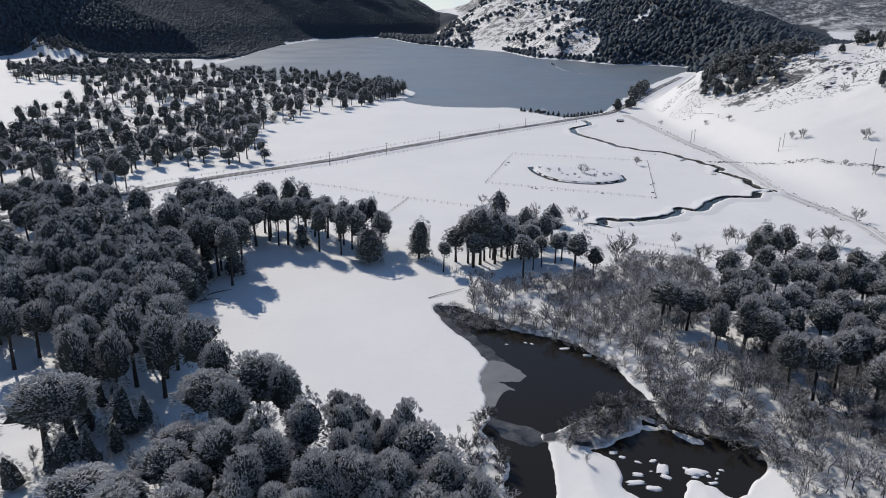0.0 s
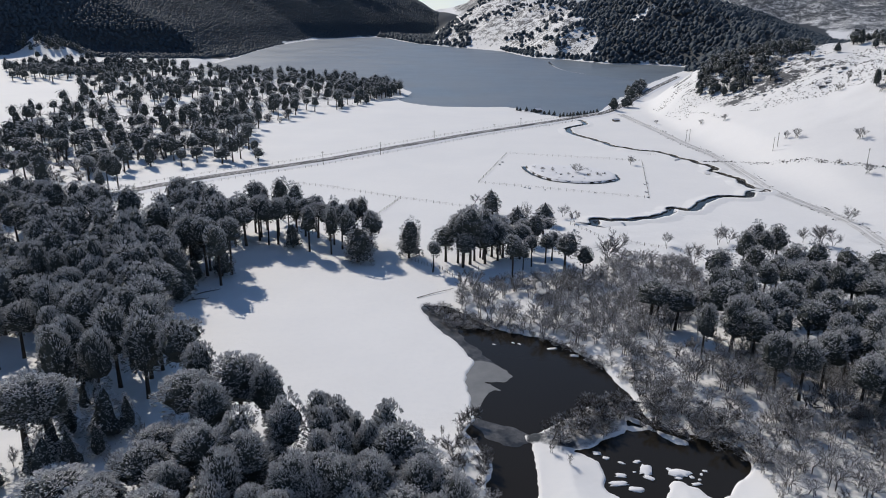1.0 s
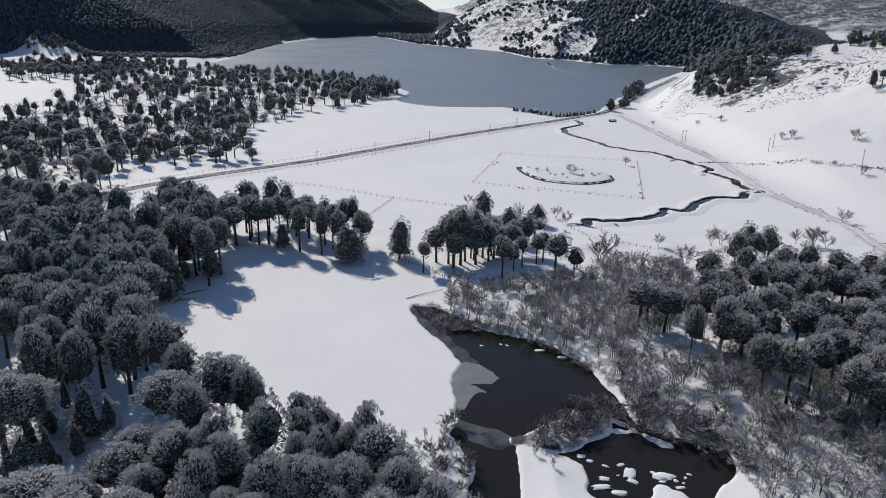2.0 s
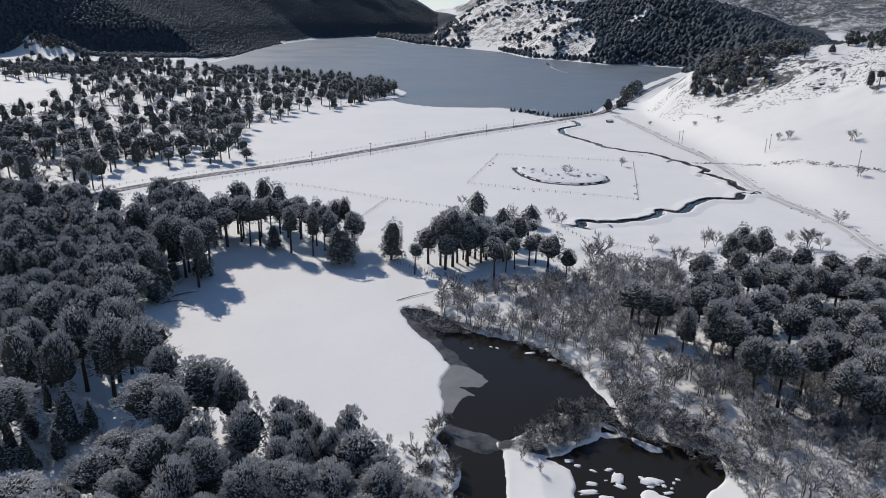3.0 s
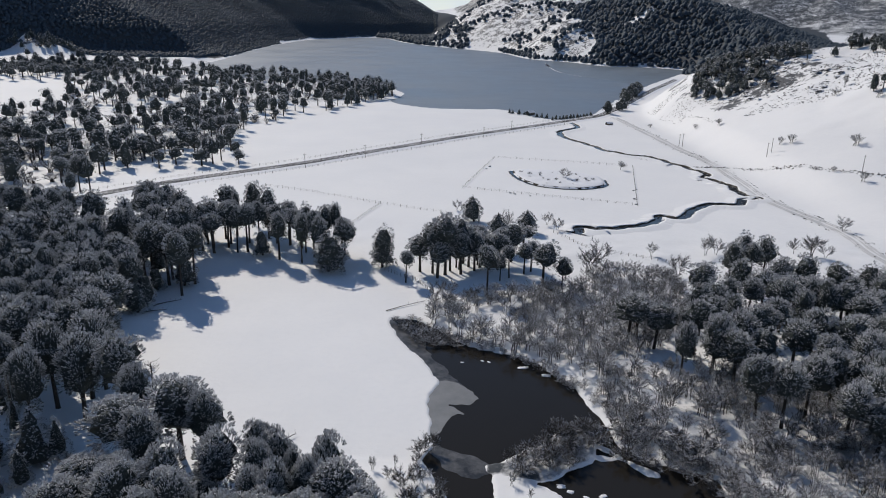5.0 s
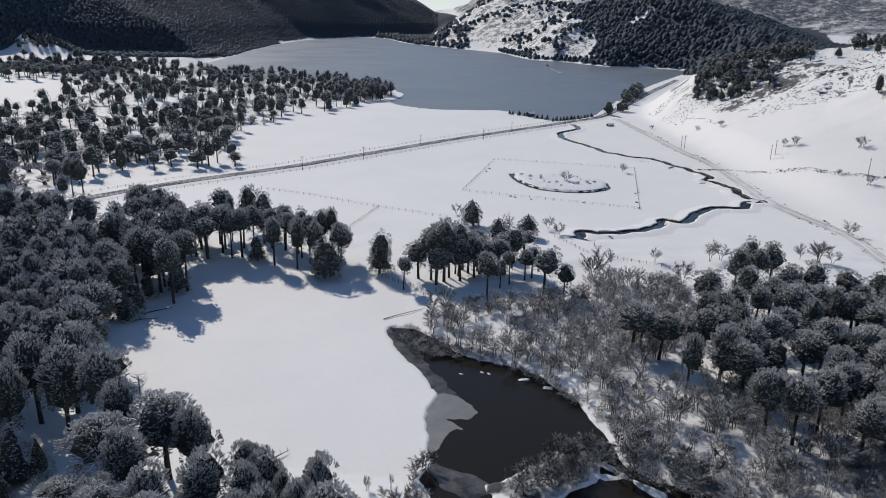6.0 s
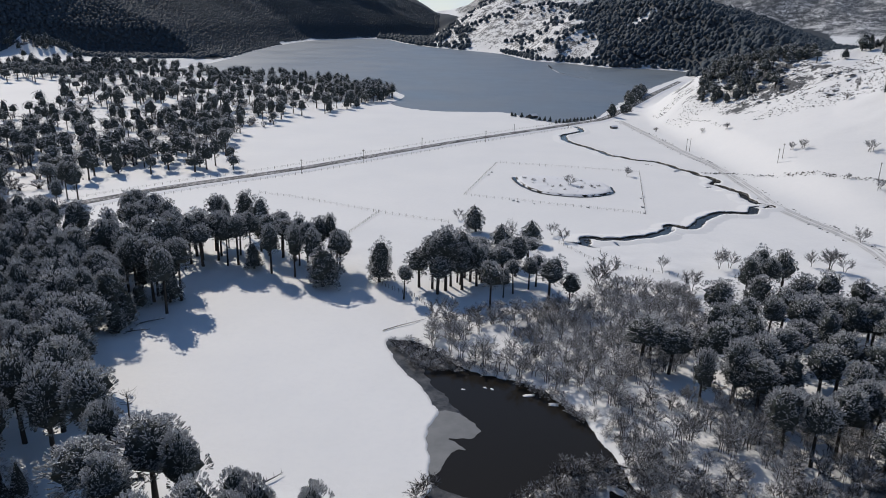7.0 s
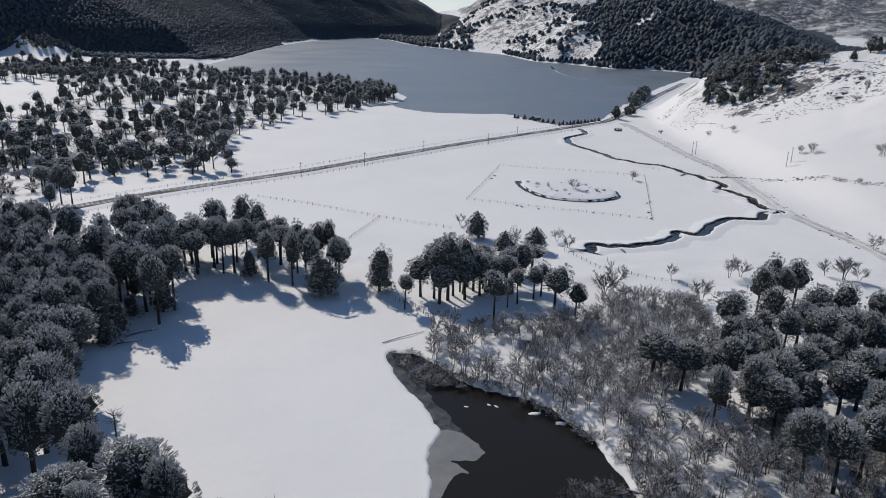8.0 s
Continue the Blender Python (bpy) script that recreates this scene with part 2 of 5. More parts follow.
BELT = [(21, 128), (25, 131), (30, 135), (35, 141), (40, 143), (42, 139), (38, 131), (33, 127), (27, 126)]
SPITS = [[(40, 138), (44, 134), (51, 127)], [(42, 132), (46, 131.5), (50, 127.5)]]
FIELD = rounded([(-66, 172), (-60, 182), (-70, 198), (-70, 214), (-60, 232), (-46, 246), (-22, 238), (-4, 218), (4, 204), (13, 188), (24, 165), (21, 148), (13, 137), (6, 130), (-8, 130), (-20, 132), (-34, 138), (-54, 158)])
ROAD = rounded([(-215, 215), (-185, 258), (-149, 312), (-119, 351), (-70, 399), (-25, 452), (10, 493), (50, 535), (78, 564), (100, 588), (128, 618), (148, 656), (159, 680),
                (190, 751), (229, 842), (262, 915), (305, 1010)], closed=False, steps=8)
CREEK = rounded([(60, 276), (62, 285), (74, 285), (86, 290), (95, 299), (99, 308), (105, 304), (112, 309), (122, 325), (132, 331), (139, 330), (147, 342), (154, 344), (150, 352),
                 (149, 361), (150, 371), (144, 384), (146, 399), (142, 412), (136, 426), (129, 441), (117, 449), (104, 463), (101, 477), (88, 500), (86, 520), (90, 537), (103, 556), (104, 580)], closed=False, steps=9)
CREEK = CREEK + np.column_stack([1.5 * vnoise(CREEK[:, 0], CREEK[:, 1], s, 301) + 1.2 * vnoise(CREEK[:, 0], CREEK[:, 1], s / 2, 303) for s in (9, 8)])
TRACK = rounded([(143, 618), (151, 530), (155, 473), (160, 436), (159, 381), (157, 350), (161, 323), (165, 305), (166, 284), (163, 259), (168, 225)], closed=False, steps=6)


FLAT = [(-496, 828), (-430, 717), (-379, 737), (-305, 622), (-316, 528), (-214, 364), (-164, 366), (-140, 390), (-126, 431), (-132, 482), (-130, 524), (-90, 619), (-56, 680), (-58, 780),
        (-163, 930), (-255, 965), (-375, 985), (-450, 955), (-505, 905)]
THICKET = [(6, 203), (22, 210), (46, 217), (60, 232), (84, 232), (80, 196), (64, 179), (50, 165), (43, 160), (37, 168), (27, 176), (17, 182), (8, 191)]
BANK = [(48, 165), (73, 167), (108, 152), (100, 126), (88, 108), (64, 106), (62, 126), (52, 134), (47, 142), (45, 152)]


def height(x, y):
    """The ground's height, and how much rock and littered, shade-darkened forest floor it shows."""
    x, y = np.asarray(x, float), np.asarray(y, float)
    lake = distance(LAKE, x, y)
    pond = distance(POND, x, y)
    island = distance(np.array(BELT, float), x, y) + 2.2 * fbm(x, y, 6, 3, 77)
    pond = np.maximum(pond, 0.9 - island)
    for spit in SPITS:
        pond = np.maximum(pond, 1.1 - distance(np.array(spit, float), x, y, False))
    field = distance(FIELD, x, y)
    z = 0.10 * fbm(x, y, 40, 3, 5)
    # gentle rise of the valley floor to the west
    z += 0.05 * np.maximum(-x - 250, 0) * smooth(200, 500, y)
    # wooded banks round the pond
    near = smooth(330, 230, y)
    z += near * (0.9 * smooth(0, 9, np.minimum(field, pond)) + smooth(2, 25, np.minimum(field, pond)) * 0.5 * fbm(x, y, 14, 3, 9))
    # western mountain
    base = np.interp(y, [0, 300, 500, 700, 900, 1000, 1080, 1200, 1400, 1800, 2100, 2300, 2600, 3000, 3300, 3800, 4900], [-620, -640, -660, -650, -605, -562, -500, -376, -390, -404, -384, -286, -60, 105, 20, -300, -800])
    d = np.maximum(base - x, 0)
    west = 0.56 * d * smooth(0, 70, d) + smooth(20, 250, d) * 26 * fbm(x, y, 260, 4, 21)
    west = np.where(west > 330, 330 + 0.25 * (west - 330), west)
    z += np.maximum(west, 0)
    crag = np.exp(-(((x + 548) / 30) ** 2 + ((y - 1026) / 34) ** 2)) * (1 + 0.4 * fbm(x, y, 45, 3, 13))
    z += crag * (24 + 9 * fbm(x, y, 30, 4, 3))
    # hills beyond the lake
    north = np.maximum(lake, 0) * smooth(1100, 1260, y + 0.25 * np.minimum(x, 400)) * smooth(-260, -60, x + 0.05 * (y - 2000))
    rise = 112 * (1 - np.exp(-north / 190)) + 0.07 * north
    flank = 41 - 0.28 * (0.915 * x - 0.404 * y)
    nose = 36 + 0.62 * (x + 14 + 0.02 * (y - 2300))
    cap = np.minimum(flank, np.where(y > 1500, nose, 1e9))
    rise = np.minimum(rise, np.maximum(cap, 4)) * smooth(3300, 2600, y)
    bumps = smooth(5, 90, rise)
    rise = rise + bumps * (16 * fbm(x, y, 150, 5, 33, 0.55) + 5 * fbm(x, y, 38, 3, 35))
    rise = np.where((y > 1000) & (north > 0), np.maximum(rise, 0), 0)
    z += rise
    # eastern snow hill
    s = np.interp(y, [180, 277, 351, 400, 420, 480, 515, 560, 600, 680, 760], [0.02, 0.10, 0.30, 0.40, 0.44, 0.46, 0.50, 0.56, 0.72, 0.7, 0.4])
    foot = np.interp(y, [150, 420, 600, 700, 800, 900, 1000], [168, 160, 160, 176, 216, 260, 302])
    e = np.maximum(x - foot, 0)
    face = s * e * smooth(0, 30, e)
    ridge = np.interp(x, [150, 212, 240, 289, 330, 420, 700], [42, 46, 50, 58, 65, 73, 88]) * np.interp(y, [0, 250, 330, 420, 560, 590, 700, 850, 1100], [0.3, 0.35, 0.6, 0.9, 1.0, 1.0, 0.62, 0.3, 0.12])
    hill = np.minimum(face, ridge) + smooth(8, 40, face) * 2.2 * fbm(x, y, 45, 4, 41)
    hill = np.maximum(hill + smooth(10, 35, face) * smooth(430, 520, y) * 0.9 * fbm(x, y, 11, 3, 43), 0) * smooth(840, 640, y - 0.15 * np.maximum(x - 260, 0))
    z += hill
    # far ranges
    far = smooth(3000, 4300, np.hypot(x, y)) * smooth(300, 900, x + 0.1 * y) * (150 + 130 * fbm(x, y, 700, 5, 51))
    far2 = smooth(3600, 4600, y) * smooth(-1200, -300, x) * smooth(900, 200, x) * (62 + 40 * fbm(x, y, 420, 4, 57))
    z += np.maximum(far, 0) + np.maximum(far2, 0)
    # behind the viewpoint the valley closes
    z += 0.35 * np.maximum(-y - 700, 0) * smooth(-700, -1200, y)
    # water basins
    z = np.where(lake < 30, np.minimum(z, 0.12 * lake + 0.15 * fbm(x, y, 12, 2, 4)) * smooth(30, 0, lake) + z * smooth(0, 30, lake), z)
    z = np.maximum(z, -3)
    z = np.where(field < 0, -0.12 + 0.05 * fbm(x, y, 8, 2, 8), z)
    edge = pond + 0.7 * fbm(x, y, 4, 3, 71)
    z = np.where(edge < 1.5, z * smooth(-0.2, 1.5, edge) - 1.3 * smooth(0.9, -0.8, edge), z)
    # masks
    rock = 0.95 * smooth(6, 20, hill) * smooth(430, 520, y) * smooth(345, 270, x - 0.15 * (y - 500)) * (y < 760) * (0.55 + 0.45 * smooth(-0.8, 0.4, fbm(x, y, 60, 3, 61)))
    rock = rock * np.where((y > 430) & (y < 760), 0.57, 0)
    rock = np.maximum(rock, 0.56 * smooth(0.1, 0.6, crag))
    rocky_hill = (y > 1300) * smooth(1, 14, rise) * smooth(0.212, 0.152, x / np.maximum(y, 1) + 0.03 * fbm(x, y, 160, 3, 63))
    rock = np.maximum(rock, 0.50 * rocky_hill)
    rock = np.maximum(rock, 0.53 * smooth(10, 80, far))
    clearing = np.exp(-(((x - 350) / 26) ** 2 + ((y - 1440) / 22) ** 2)) * (1 + 0.5 * fbm(x, y, 24, 3, 15))
    litter_shade = np.maximum(np.where((y > 1000) & (y < 1800), smooth(-10, 6, np.interp(y, [1000, 1040, 1090, 1150, 1200, 1400, 1800], [-552, -500, -425, -385, -370, -382, -400]) - x) * (lake > 1), smooth(2, 25, d)) * 0.95 * (1 - smooth(0.3, 0.5, crag + 0.25 * fbm(x, y, 22, 3, 14))), (y > 1000) * (1 - rocky_hill) * smooth(0.5, 6, rise) * 0.9 * (1 - 1.1 * clearing))
    litter_shade = np.maximum(litter_shade, 0.63 * smooth(2, 30, far))
    litter_shade = np.maximum(litter_shade, 0.50 * smooth(520, 700, x) * smooth(1250, 1500, y))
    # open wood: the mask also paints dark tree shade onto the snow
    litter_shade = np.maximum(litter_shade, 0.525 * smooth(2, -18, distance(np.array(FLAT, float), x, y)) * (x < -40))
    brush = distance(THICKET, x, y)
    litter_shade = np.maximum(litter_shade, 0.47 * smooth(3, -4, brush) * (y < 260))
    litter_shade = np.maximum(litter_shade, 0.66 * smooth(2.4, 0.0, island) * (y < 260))
    # bank: undergrowth, with tree shadow painted in as darker ground
    litter_shade = np.maximum(litter_shade, 0.535 * smooth(3, -4, distance(BANK, x, y)) * (y < 200))
    return z, rock, litter_shade


def ground_z(x, y):
    return float(height(np.array([x]), np.array([y]))[0][0])


# ---------------------------------------------------------------- mesh helpers
def mesh(name, verts, faces, material, shade=False):
    me = bpy.data.meshes.new(name)
    me.from_pydata(verts if isinstance(verts, list) else np.asarray(verts).tolist(), [], faces)
    me.materials.append(material)
    if shade:
        me.polygons.foreach_set("use_smooth", [True] * len(me.polygons))
    me.update()
    return me


def part(name, data, parent, label=""):
    ob = new(name, data)
    ob.parent = parent
    return tagged(ob, label)


def build_ground():
    cx, cy = 8.0, 10.0
    front = np.arange(-37, 37.01, 0.17)
    rest = np.linspace(37, 323, 50)[1:-1]
    ang = np.radians(np.concatenate([front, rest]))
    r = [1.0, 20.0, 45.0, 62.0, 70.0]
    while r[-1] < 4900:
        r.append(r[-1] * (1.0076 if r[-1] < 320 else 1.0105 if r[-1] < 1000 else 1.013))
    r = np.array(r)
    X = cx + np.outer(r, np.sin(ang))
    Y = cy + np.outer(r, np.cos(ang))
    Z, rock, litter_shade = height(X.ravel(), Y.ravel())
    verts = np.column_stack([X.ravel(), Y.ravel(), Z])
    nr, na = X.shape
    i = np.arange(nr - 1)[:, None] * na
    j = np.arange(na)[None, :]
    k = (j + 1) % na
    quads = np.stack([(i + j).ravel(), (i + na + j).ravel(), (i + na + k).ravel(), (i + k).ravel()], 1)
    me = bpy.data.meshes.new("ground")
    me.vertices.add(len(verts))
    me.vertices.foreach_set("co", verts.astype(np.float32).ravel())
    nq = len(quads)
    me.loops.add(nq * 4)
    me.loops.foreach_set("vertex_index", quads.astype(np.int32).ravel())
    me.polygons.add(nq)
    me.polygons.foreach_set("loop_start", np.arange(nq, dtype=np.int32) * 4)
    me.polygons.foreach_set("use_smooth", np.ones(nq, bool))
    me.update(calc_edges=True)
    for key, values in (("rock", rock), ("litter_shade", litter_shade)):
        a = me.attributes.new(key, "FLOAT", "POINT")
        a.data.foreach_set("value", values.astype(np.float32))
    me.materials.append(M_GROUND)
    me.flip_normals()
    return tagged(new("ground", me), "snow-covered valley floor rising into rocky wooded mountains", "ground", kind="structure")


build_ground()


def sheet(name, outline, z, material, label, category):
    bm = bmesh.new()
    f = bm.faces.new([bm.verts.new((p[0], p[1], z)) for p in outline])
    bmesh.ops.triangulate(bm, faces=[f])
    bmesh.ops.recalc_face_normals(bm, faces=bm.faces)
    if sum(g.normal.z for g in bm.faces) < 0:
        bmesh.ops.reverse_faces(bm, faces=bm.faces)
    me = bpy.data.meshes.new(name)
    bm.to_mesh(me)
    bm.free()
    me.materials.append(material)
    return tagged(new(name, me), label, category, kind="structure")


def ragged(outline, by=0.9, size=3.5):
    """A closed outline with the uneven edge of melting ice."""
    p = rounded(outline, steps=12)
    return p + by * np.column_stack([fbm(p[:, 0], p[:, 1], size, 3, k) for k in (111, 112)])


def grown(outline, by):
    """The outline moved outwards by some metres."""
    p = np.asarray(outline)
    t = np.roll(p, -1, 0) - np.roll(p, 1, 0)
    t /= np.linalg.norm(t, axis=1)[:, None] + 1e-9
    area = np.sum(p[:, 0] * np.roll(p[:, 1], -1) - np.roll(p[:, 0], -1) * p[:, 1])
    nrm = np.column_stack([t[:, 1], -t[:, 0]]) * (1 if area > 0 else -1)
    return p + by * nrm


sheet("lake", grown(LAKE, 2.0), -0.08, M_LAKE, "wide grey-blue lake with a wind-ruffled cold surface", "water")
POND_BOX = [(-8, 88), (66, 88), (66, 200), (-8, 200)]
sheet("pond", POND_BOX, -0.42, M_POND, "dark open water of a half-frozen pond", "water")


def ribbon(name, line, profile, material, wobble=0.0, seed=0, shade=True):
    """A strip along a plan line: profile is rows of (offset to the side, height)."""
    line = np.asarray(line)
    t = np.gradient(line, axis=0)
    t /= np.linalg.norm(t, axis=1)[:, None] + 1e-9
    side = np.column_stack([t[:, 1], -t[:, 0]])
    gz = np.maximum(height(line[:, 0], line[:, 1])[0], -0.05)
    rng = np.random.default_rng(seed)
    verts, faces = [], []
    for i, (p, s) in enumerate(zip(line, side)):
        w = 1 + wobble * (rng.random() - 0.5) * 2
        for off, h in profile:
            verts.append((p[0] + s[0] * off * w, p[1] + s[1] * off * w, gz[i] + h))
    m = len(profile)
    for i in range(len(line) - 1):
        for j in range(m - 1):
            a = i * m + j
            faces.append((a, a + 1, a + m + 1, a + m))
    me = mesh(name, verts, faces, material, shade)
    if me.polygons[0].normal.z < 0:
        me.flip_normals()
    return me


tagged(new("road", ribbon("road", ROAD, [(-3.6, 0.45), (-3.5, 0.52), (0, 0.58), (3.5, 0.52), (3.6, 0.45)], M_ROAD)), "wet dark asphalt country road with slush across the valley", "road", kind="structure")
for off in (-1.7, 0.1, 1.8):
    tagged(new("road_slush", ribbon("road_slush", ROAD + (0.72 * off, -0.69 * off), [(-0.28, 0.595), (0.0, 0.605), (0.28, 0.595)], M_RUT, 0.95, 20 + int(off * 10))), "grey slush line between wheel tracks on the road", "road", kind="structure")
tagged(new("road_bank", ribbon("road_bank", ROAD, [(-8.5, -0.2), (-5.0, 0.4), (-3.8, 0.62), (-3.2, 0.42), (3.2, 0.42), (3.8, 0.62), (5.0, 0.4), (8.5, -0.2)], M_SNOW, 0.08, 3)), "ploughed snow banks beside the road", "snow bank", kind="structure")
tagged(new("creek", ribbon("creek", CREEK, [(-1.9, 0.12), (1.9, 0.12)], M_POND, 0.25, 4)), "narrow dark winding creek", "water", kind="structure")
# shade on the creek's bank faces is put into this dark strip
tagged(new("creek_edge", ribbon("creek_edge", CREEK, [(-2.25, 0.62), (-1.7, 0.06), (1.7, 0.06), (2.25, 0.62)], M_DARK_BANK, 0.25, 4)), "dark earth sides of the creek with bank shade painted in", "bank", kind="structure")
tagged(new("creek_bank", ribbon("creek_bank", CREEK, [(-8.5, -0.2), (-5.0, 0.3), (-3.0, 0.62), (-2.15, 0.66), (-2.1, 0.0), (2.1, 0.0), (2.15, 0.66), (3.0, 0.62), (5.0, 0.3), (8.5, -0.2)], M_GROUND, 0.1, 4)), "snowy banks of the creek", "bank", kind="structure")
sheet("creek_pool", rounded([(57, 290), (63, 289), (67, 285), (66, 279), (63, 271), (58.5, 271), (60, 280)], steps=4), 0.2, M_POND, "dark pool where the creek widens", "water")
sheet("pond_ice", ragged([(2, 152), (6, 160), (11, 161), (15, 158.5), (18, 155), (19, 153), (16.5, 150.5), (13, 150), (15.5, 147), (12.5, 144.5), (10.5, 139), (5, 142)]), -0.37, M_ICE, "thin smooth grey ice at the pond's edge", "ice")
sheet("pond_slush", ragged([(-5, 195), (0, 182), (5, 171), (10, 161), (15.5, 158), (13, 165), (9, 172), (6, 179), (3, 186), (-1, 191)]), -0.385, M_SLUSH, "brown slush between ice and open water", "ice")
sheet("marsh_ice", ragged([(9, 136), (14, 133), (20, 130), (22, 127), (17, 125), (12, 128)]), -0.38, M_SLUSH, "murky ice among the reeds", "ice")
sheet("lake_ice", rounded([(164, 1284), (161, 1177), (162, 1119), (168, 1078), (185, 1033), (202, 1000), (222, 958), (244, 928), (328, 1092), (370, 1187), (330, 1243), (255, 1260), (206, 1345)], steps=4), -0.05, M_LAKE_ICE, "smooth grey ice over the lake's corner", "ice")
tagged(new("lake_ice_edge", ribbon("lake_ice_edge", rounded([(164, 1284), (160, 1177), (162, 1119), (168, 1078), (185, 1033)], False, 8), [(-1.2, 0.0), (1.2, 0.0)], M_SNOW, 0.6, 8)), "pale broken edge of the lake ice", "ice", kind="structure")


# ---------------------------------------------------------------- trees: shapes
def tube(verts, faces, pts, radii, sides=3):
    """A tapered tube along points; a last radius of 0 makes a tip."""
    rings = []
    for i, (p, r) in enumerate(zip(pts, radii)):
        d = pts[min(i + 1, len(pts) - 1)] - pts[max(i - 1, 0)]
        d = d / (np.linalg.norm(d) + 1e-9)
        a = np.cross(d, (0, 0, 1) if abs(d[2]) < 0.9 else (1, 0, 0))
        a = a / np.linalg.norm(a)
        b = np.cross(d, a)
        if r <= 0:
            rings.append([len(verts)])
            verts.append(tuple(p))
        else:
            ring = []
            for k in range(sides):
                w = 2 * math.pi * k / sides
                ring.append(len(verts))
                verts.append(tuple(p + r * (math.cos(w) * a + math.sin(w) * b)))
            rings.append(ring)
    for lo, hi in zip(rings, rings[1:]):
        for k in range(len(lo)):
            n = (k + 1) % len(lo)
            faces.append((lo[k], lo[n], hi[0]) if len(hi) == 1 else (lo[k], lo[n], hi[n], hi[k]))


TREE_H, TREE_R = 17.0, 4.0


def unit(v):
    return v / (np.linalg.norm(v, axis=-1, keepdims=True) + 1e-9)


def rope_mesh(p0, p1, r, rng):
    """Stiff scaly twigs, three-sided, from a thin root at p0 to a blunt end at p1."""
    n = len(p0)
    d = unit(p1 - p0)
    a = unit(np.cross(d, unit(rng.normal(size=(n, 3)))))
    b = np.cross(d, a)
    w = np.radians([0.0, 120.0, 240.0])
    end = p1[:, None] + (a[:, None] * np.cos(w)[None, :, None] + b[:, None] * np.sin(w)[None, :, None]) * r[:, None, None]
    v = np.concatenate([p0[:, None], end], 1).reshape(-1, 3)
    f = (np.array([[0, 2, 1], [0, 3, 2], [0, 1, 3], [1, 2, 3]])[None] + (np.arange(n) * 4)[:, None, None]).reshape(-1, 3)
    return v, [tuple(q) for q in f.tolist()]


def pine_arrays(form, seed, clusters, ropes, thick, core=0.74, low=None):
    """Trunk and crown of a monkey puzzle tree 17 m high with a crown 4 m in radius.
    form: umbrella (bare trunk, domed crown), full (foliage to the ground) or young (a slim cone).
    The crown is a shell of tufts, each a fan of stiff rope-like twigs, on boughs from the trunk."""
    rng = np.random.default_rng(seed)
    H, R = TREE_H, TREE_R
    lean = (rng.random(2) - 0.5) * 1.4
    axis = lambda z: np.stack([lean[0] * z / H, lean[1] * z / H, z], -1)
    tv, tf = [], []
    zs = [-0.6, 0.4, 3.5, 8.0, 12.5, H - 1.4]
    girth = [0.56, 0.42, 0.35, 0.29, 0.20, 0.06] if form != "young" else [0.4, 0.32, 0.27, 0.2, 0.12, 0.04]
    tube(tv, tf, [axis(np.array(z)) for z in zs], girth, 7 if thick < 2 else 5)
    if low is None:
        low = {"umbrella": 0.34 + 0.22 * rng.random(), "full": 0.05, "young": 0.04}[form]
    zl = H * low
    belly = 0.20
    zc = zl + belly * (H - zl)
    lop = (rng.random(2) - 0.5) * 1.5
    ph = rng.random(4) * 6.283

    def lobes(w, z):
        return 1 + 0.13 * np.sin(2 * w + ph[0] + 0.4 * z) + 0.10 * np.sin(5 * w + ph[1]) + 0.09 * np.sin(2.8 * z + 2 * w + ph[2])

    # swelling pads that break the dome into lobes
    heart = axis(np.array(zc)) + np.array([lop[0], lop[1], 0]) * 0.5
    pads = unit(rng.normal(size=(10, 3)) * np.array([1, 1, 0.7]) + np.array([0, 0, 0.35]))

    def swell(p):
        near = np.max(unit(p - heart) @ pads.T, -1)
        return heart + (p - heart) * (0.80 + 0.32 * np.exp(-(1 - near) / 0.11))[..., None]

    # the tufts: most on the dome, the rest down the sides
    top = 0.80 if form == "umbrella" else 0.0
    i = np.arange(clusters)
    u = (i + 0.5) / clusters
    w = i * (math.pi * (3 - math.sqrt(5))) + 0.8 * rng.random(clusters)
    if form == "umbrella":
        c = np.clip(1 - u / top, 0, 1)
        s = np.sqrt(1 - c * c)
        v = np.clip(1 - (u - top) / (1 - top), 0, 1)
        dome = u < top
        z = np.where(dome, zc + (H - zc) * c**0.85, zl + v * (zc - zl))
        r = np.where(dome, R * s**0.82, R * (0.62 + 0.38 * v**0.7))
        nz, nr = np.where(dome, c + 0.25, -0.05), np.where(dome, s, 1.0)
        # on many trees single boughs hang below the dome
        if rng.random() < 0.7:
            bough = rng.random(3) * 6.283
            low_ones = ~dome & (rng.random(clusters) < 0.6)
            w = np.where(low_ones, bough[rng.integers(0, 3, clusters)] + 0.9 * (rng.random(clusters) - 0.5), w)
            z = np.where(low_ones, zl - 2.6 * rng.random(clusters), z)
            r = np.where(low_ones, R * (0.30 + 0.55 * rng.random(clusters)), r)
    else:
        z = H * (1 - (1 - low) * u ** (0.6 if form == "full" else 0.72))
        v = (z / H - low) / (1 - low)
        r = R * ((1 - v**2.4) ** 0.60 * (0.80 + 0.20 * np.minimum(1, v * 3)) if form == "full" else (1 - v) ** 0.8)
        nz, nr = 0.3 + 0.6 * v * v, np.ones(clusters)
    jit = np.where(i % 5 > 0, 0.94 + 0.10 * rng.random(clusters), 0.80 + 0.15 * rng.random(clusters))
    r = r * jit * lobes(w, z)
    out = np.stack([np.cos(w), np.sin(w), np.zeros(clusters)], -1)
    centre = axis(z) + out * r[:, None] + np.array([lop[0], lop[1], 0]) * (r / R)[:, None]
    nrm = unit(out * nr[:, None] + np.stack([0 * nz, 0 * nz, nz], -1))
    if form != "young":
        centre = swell(centre)
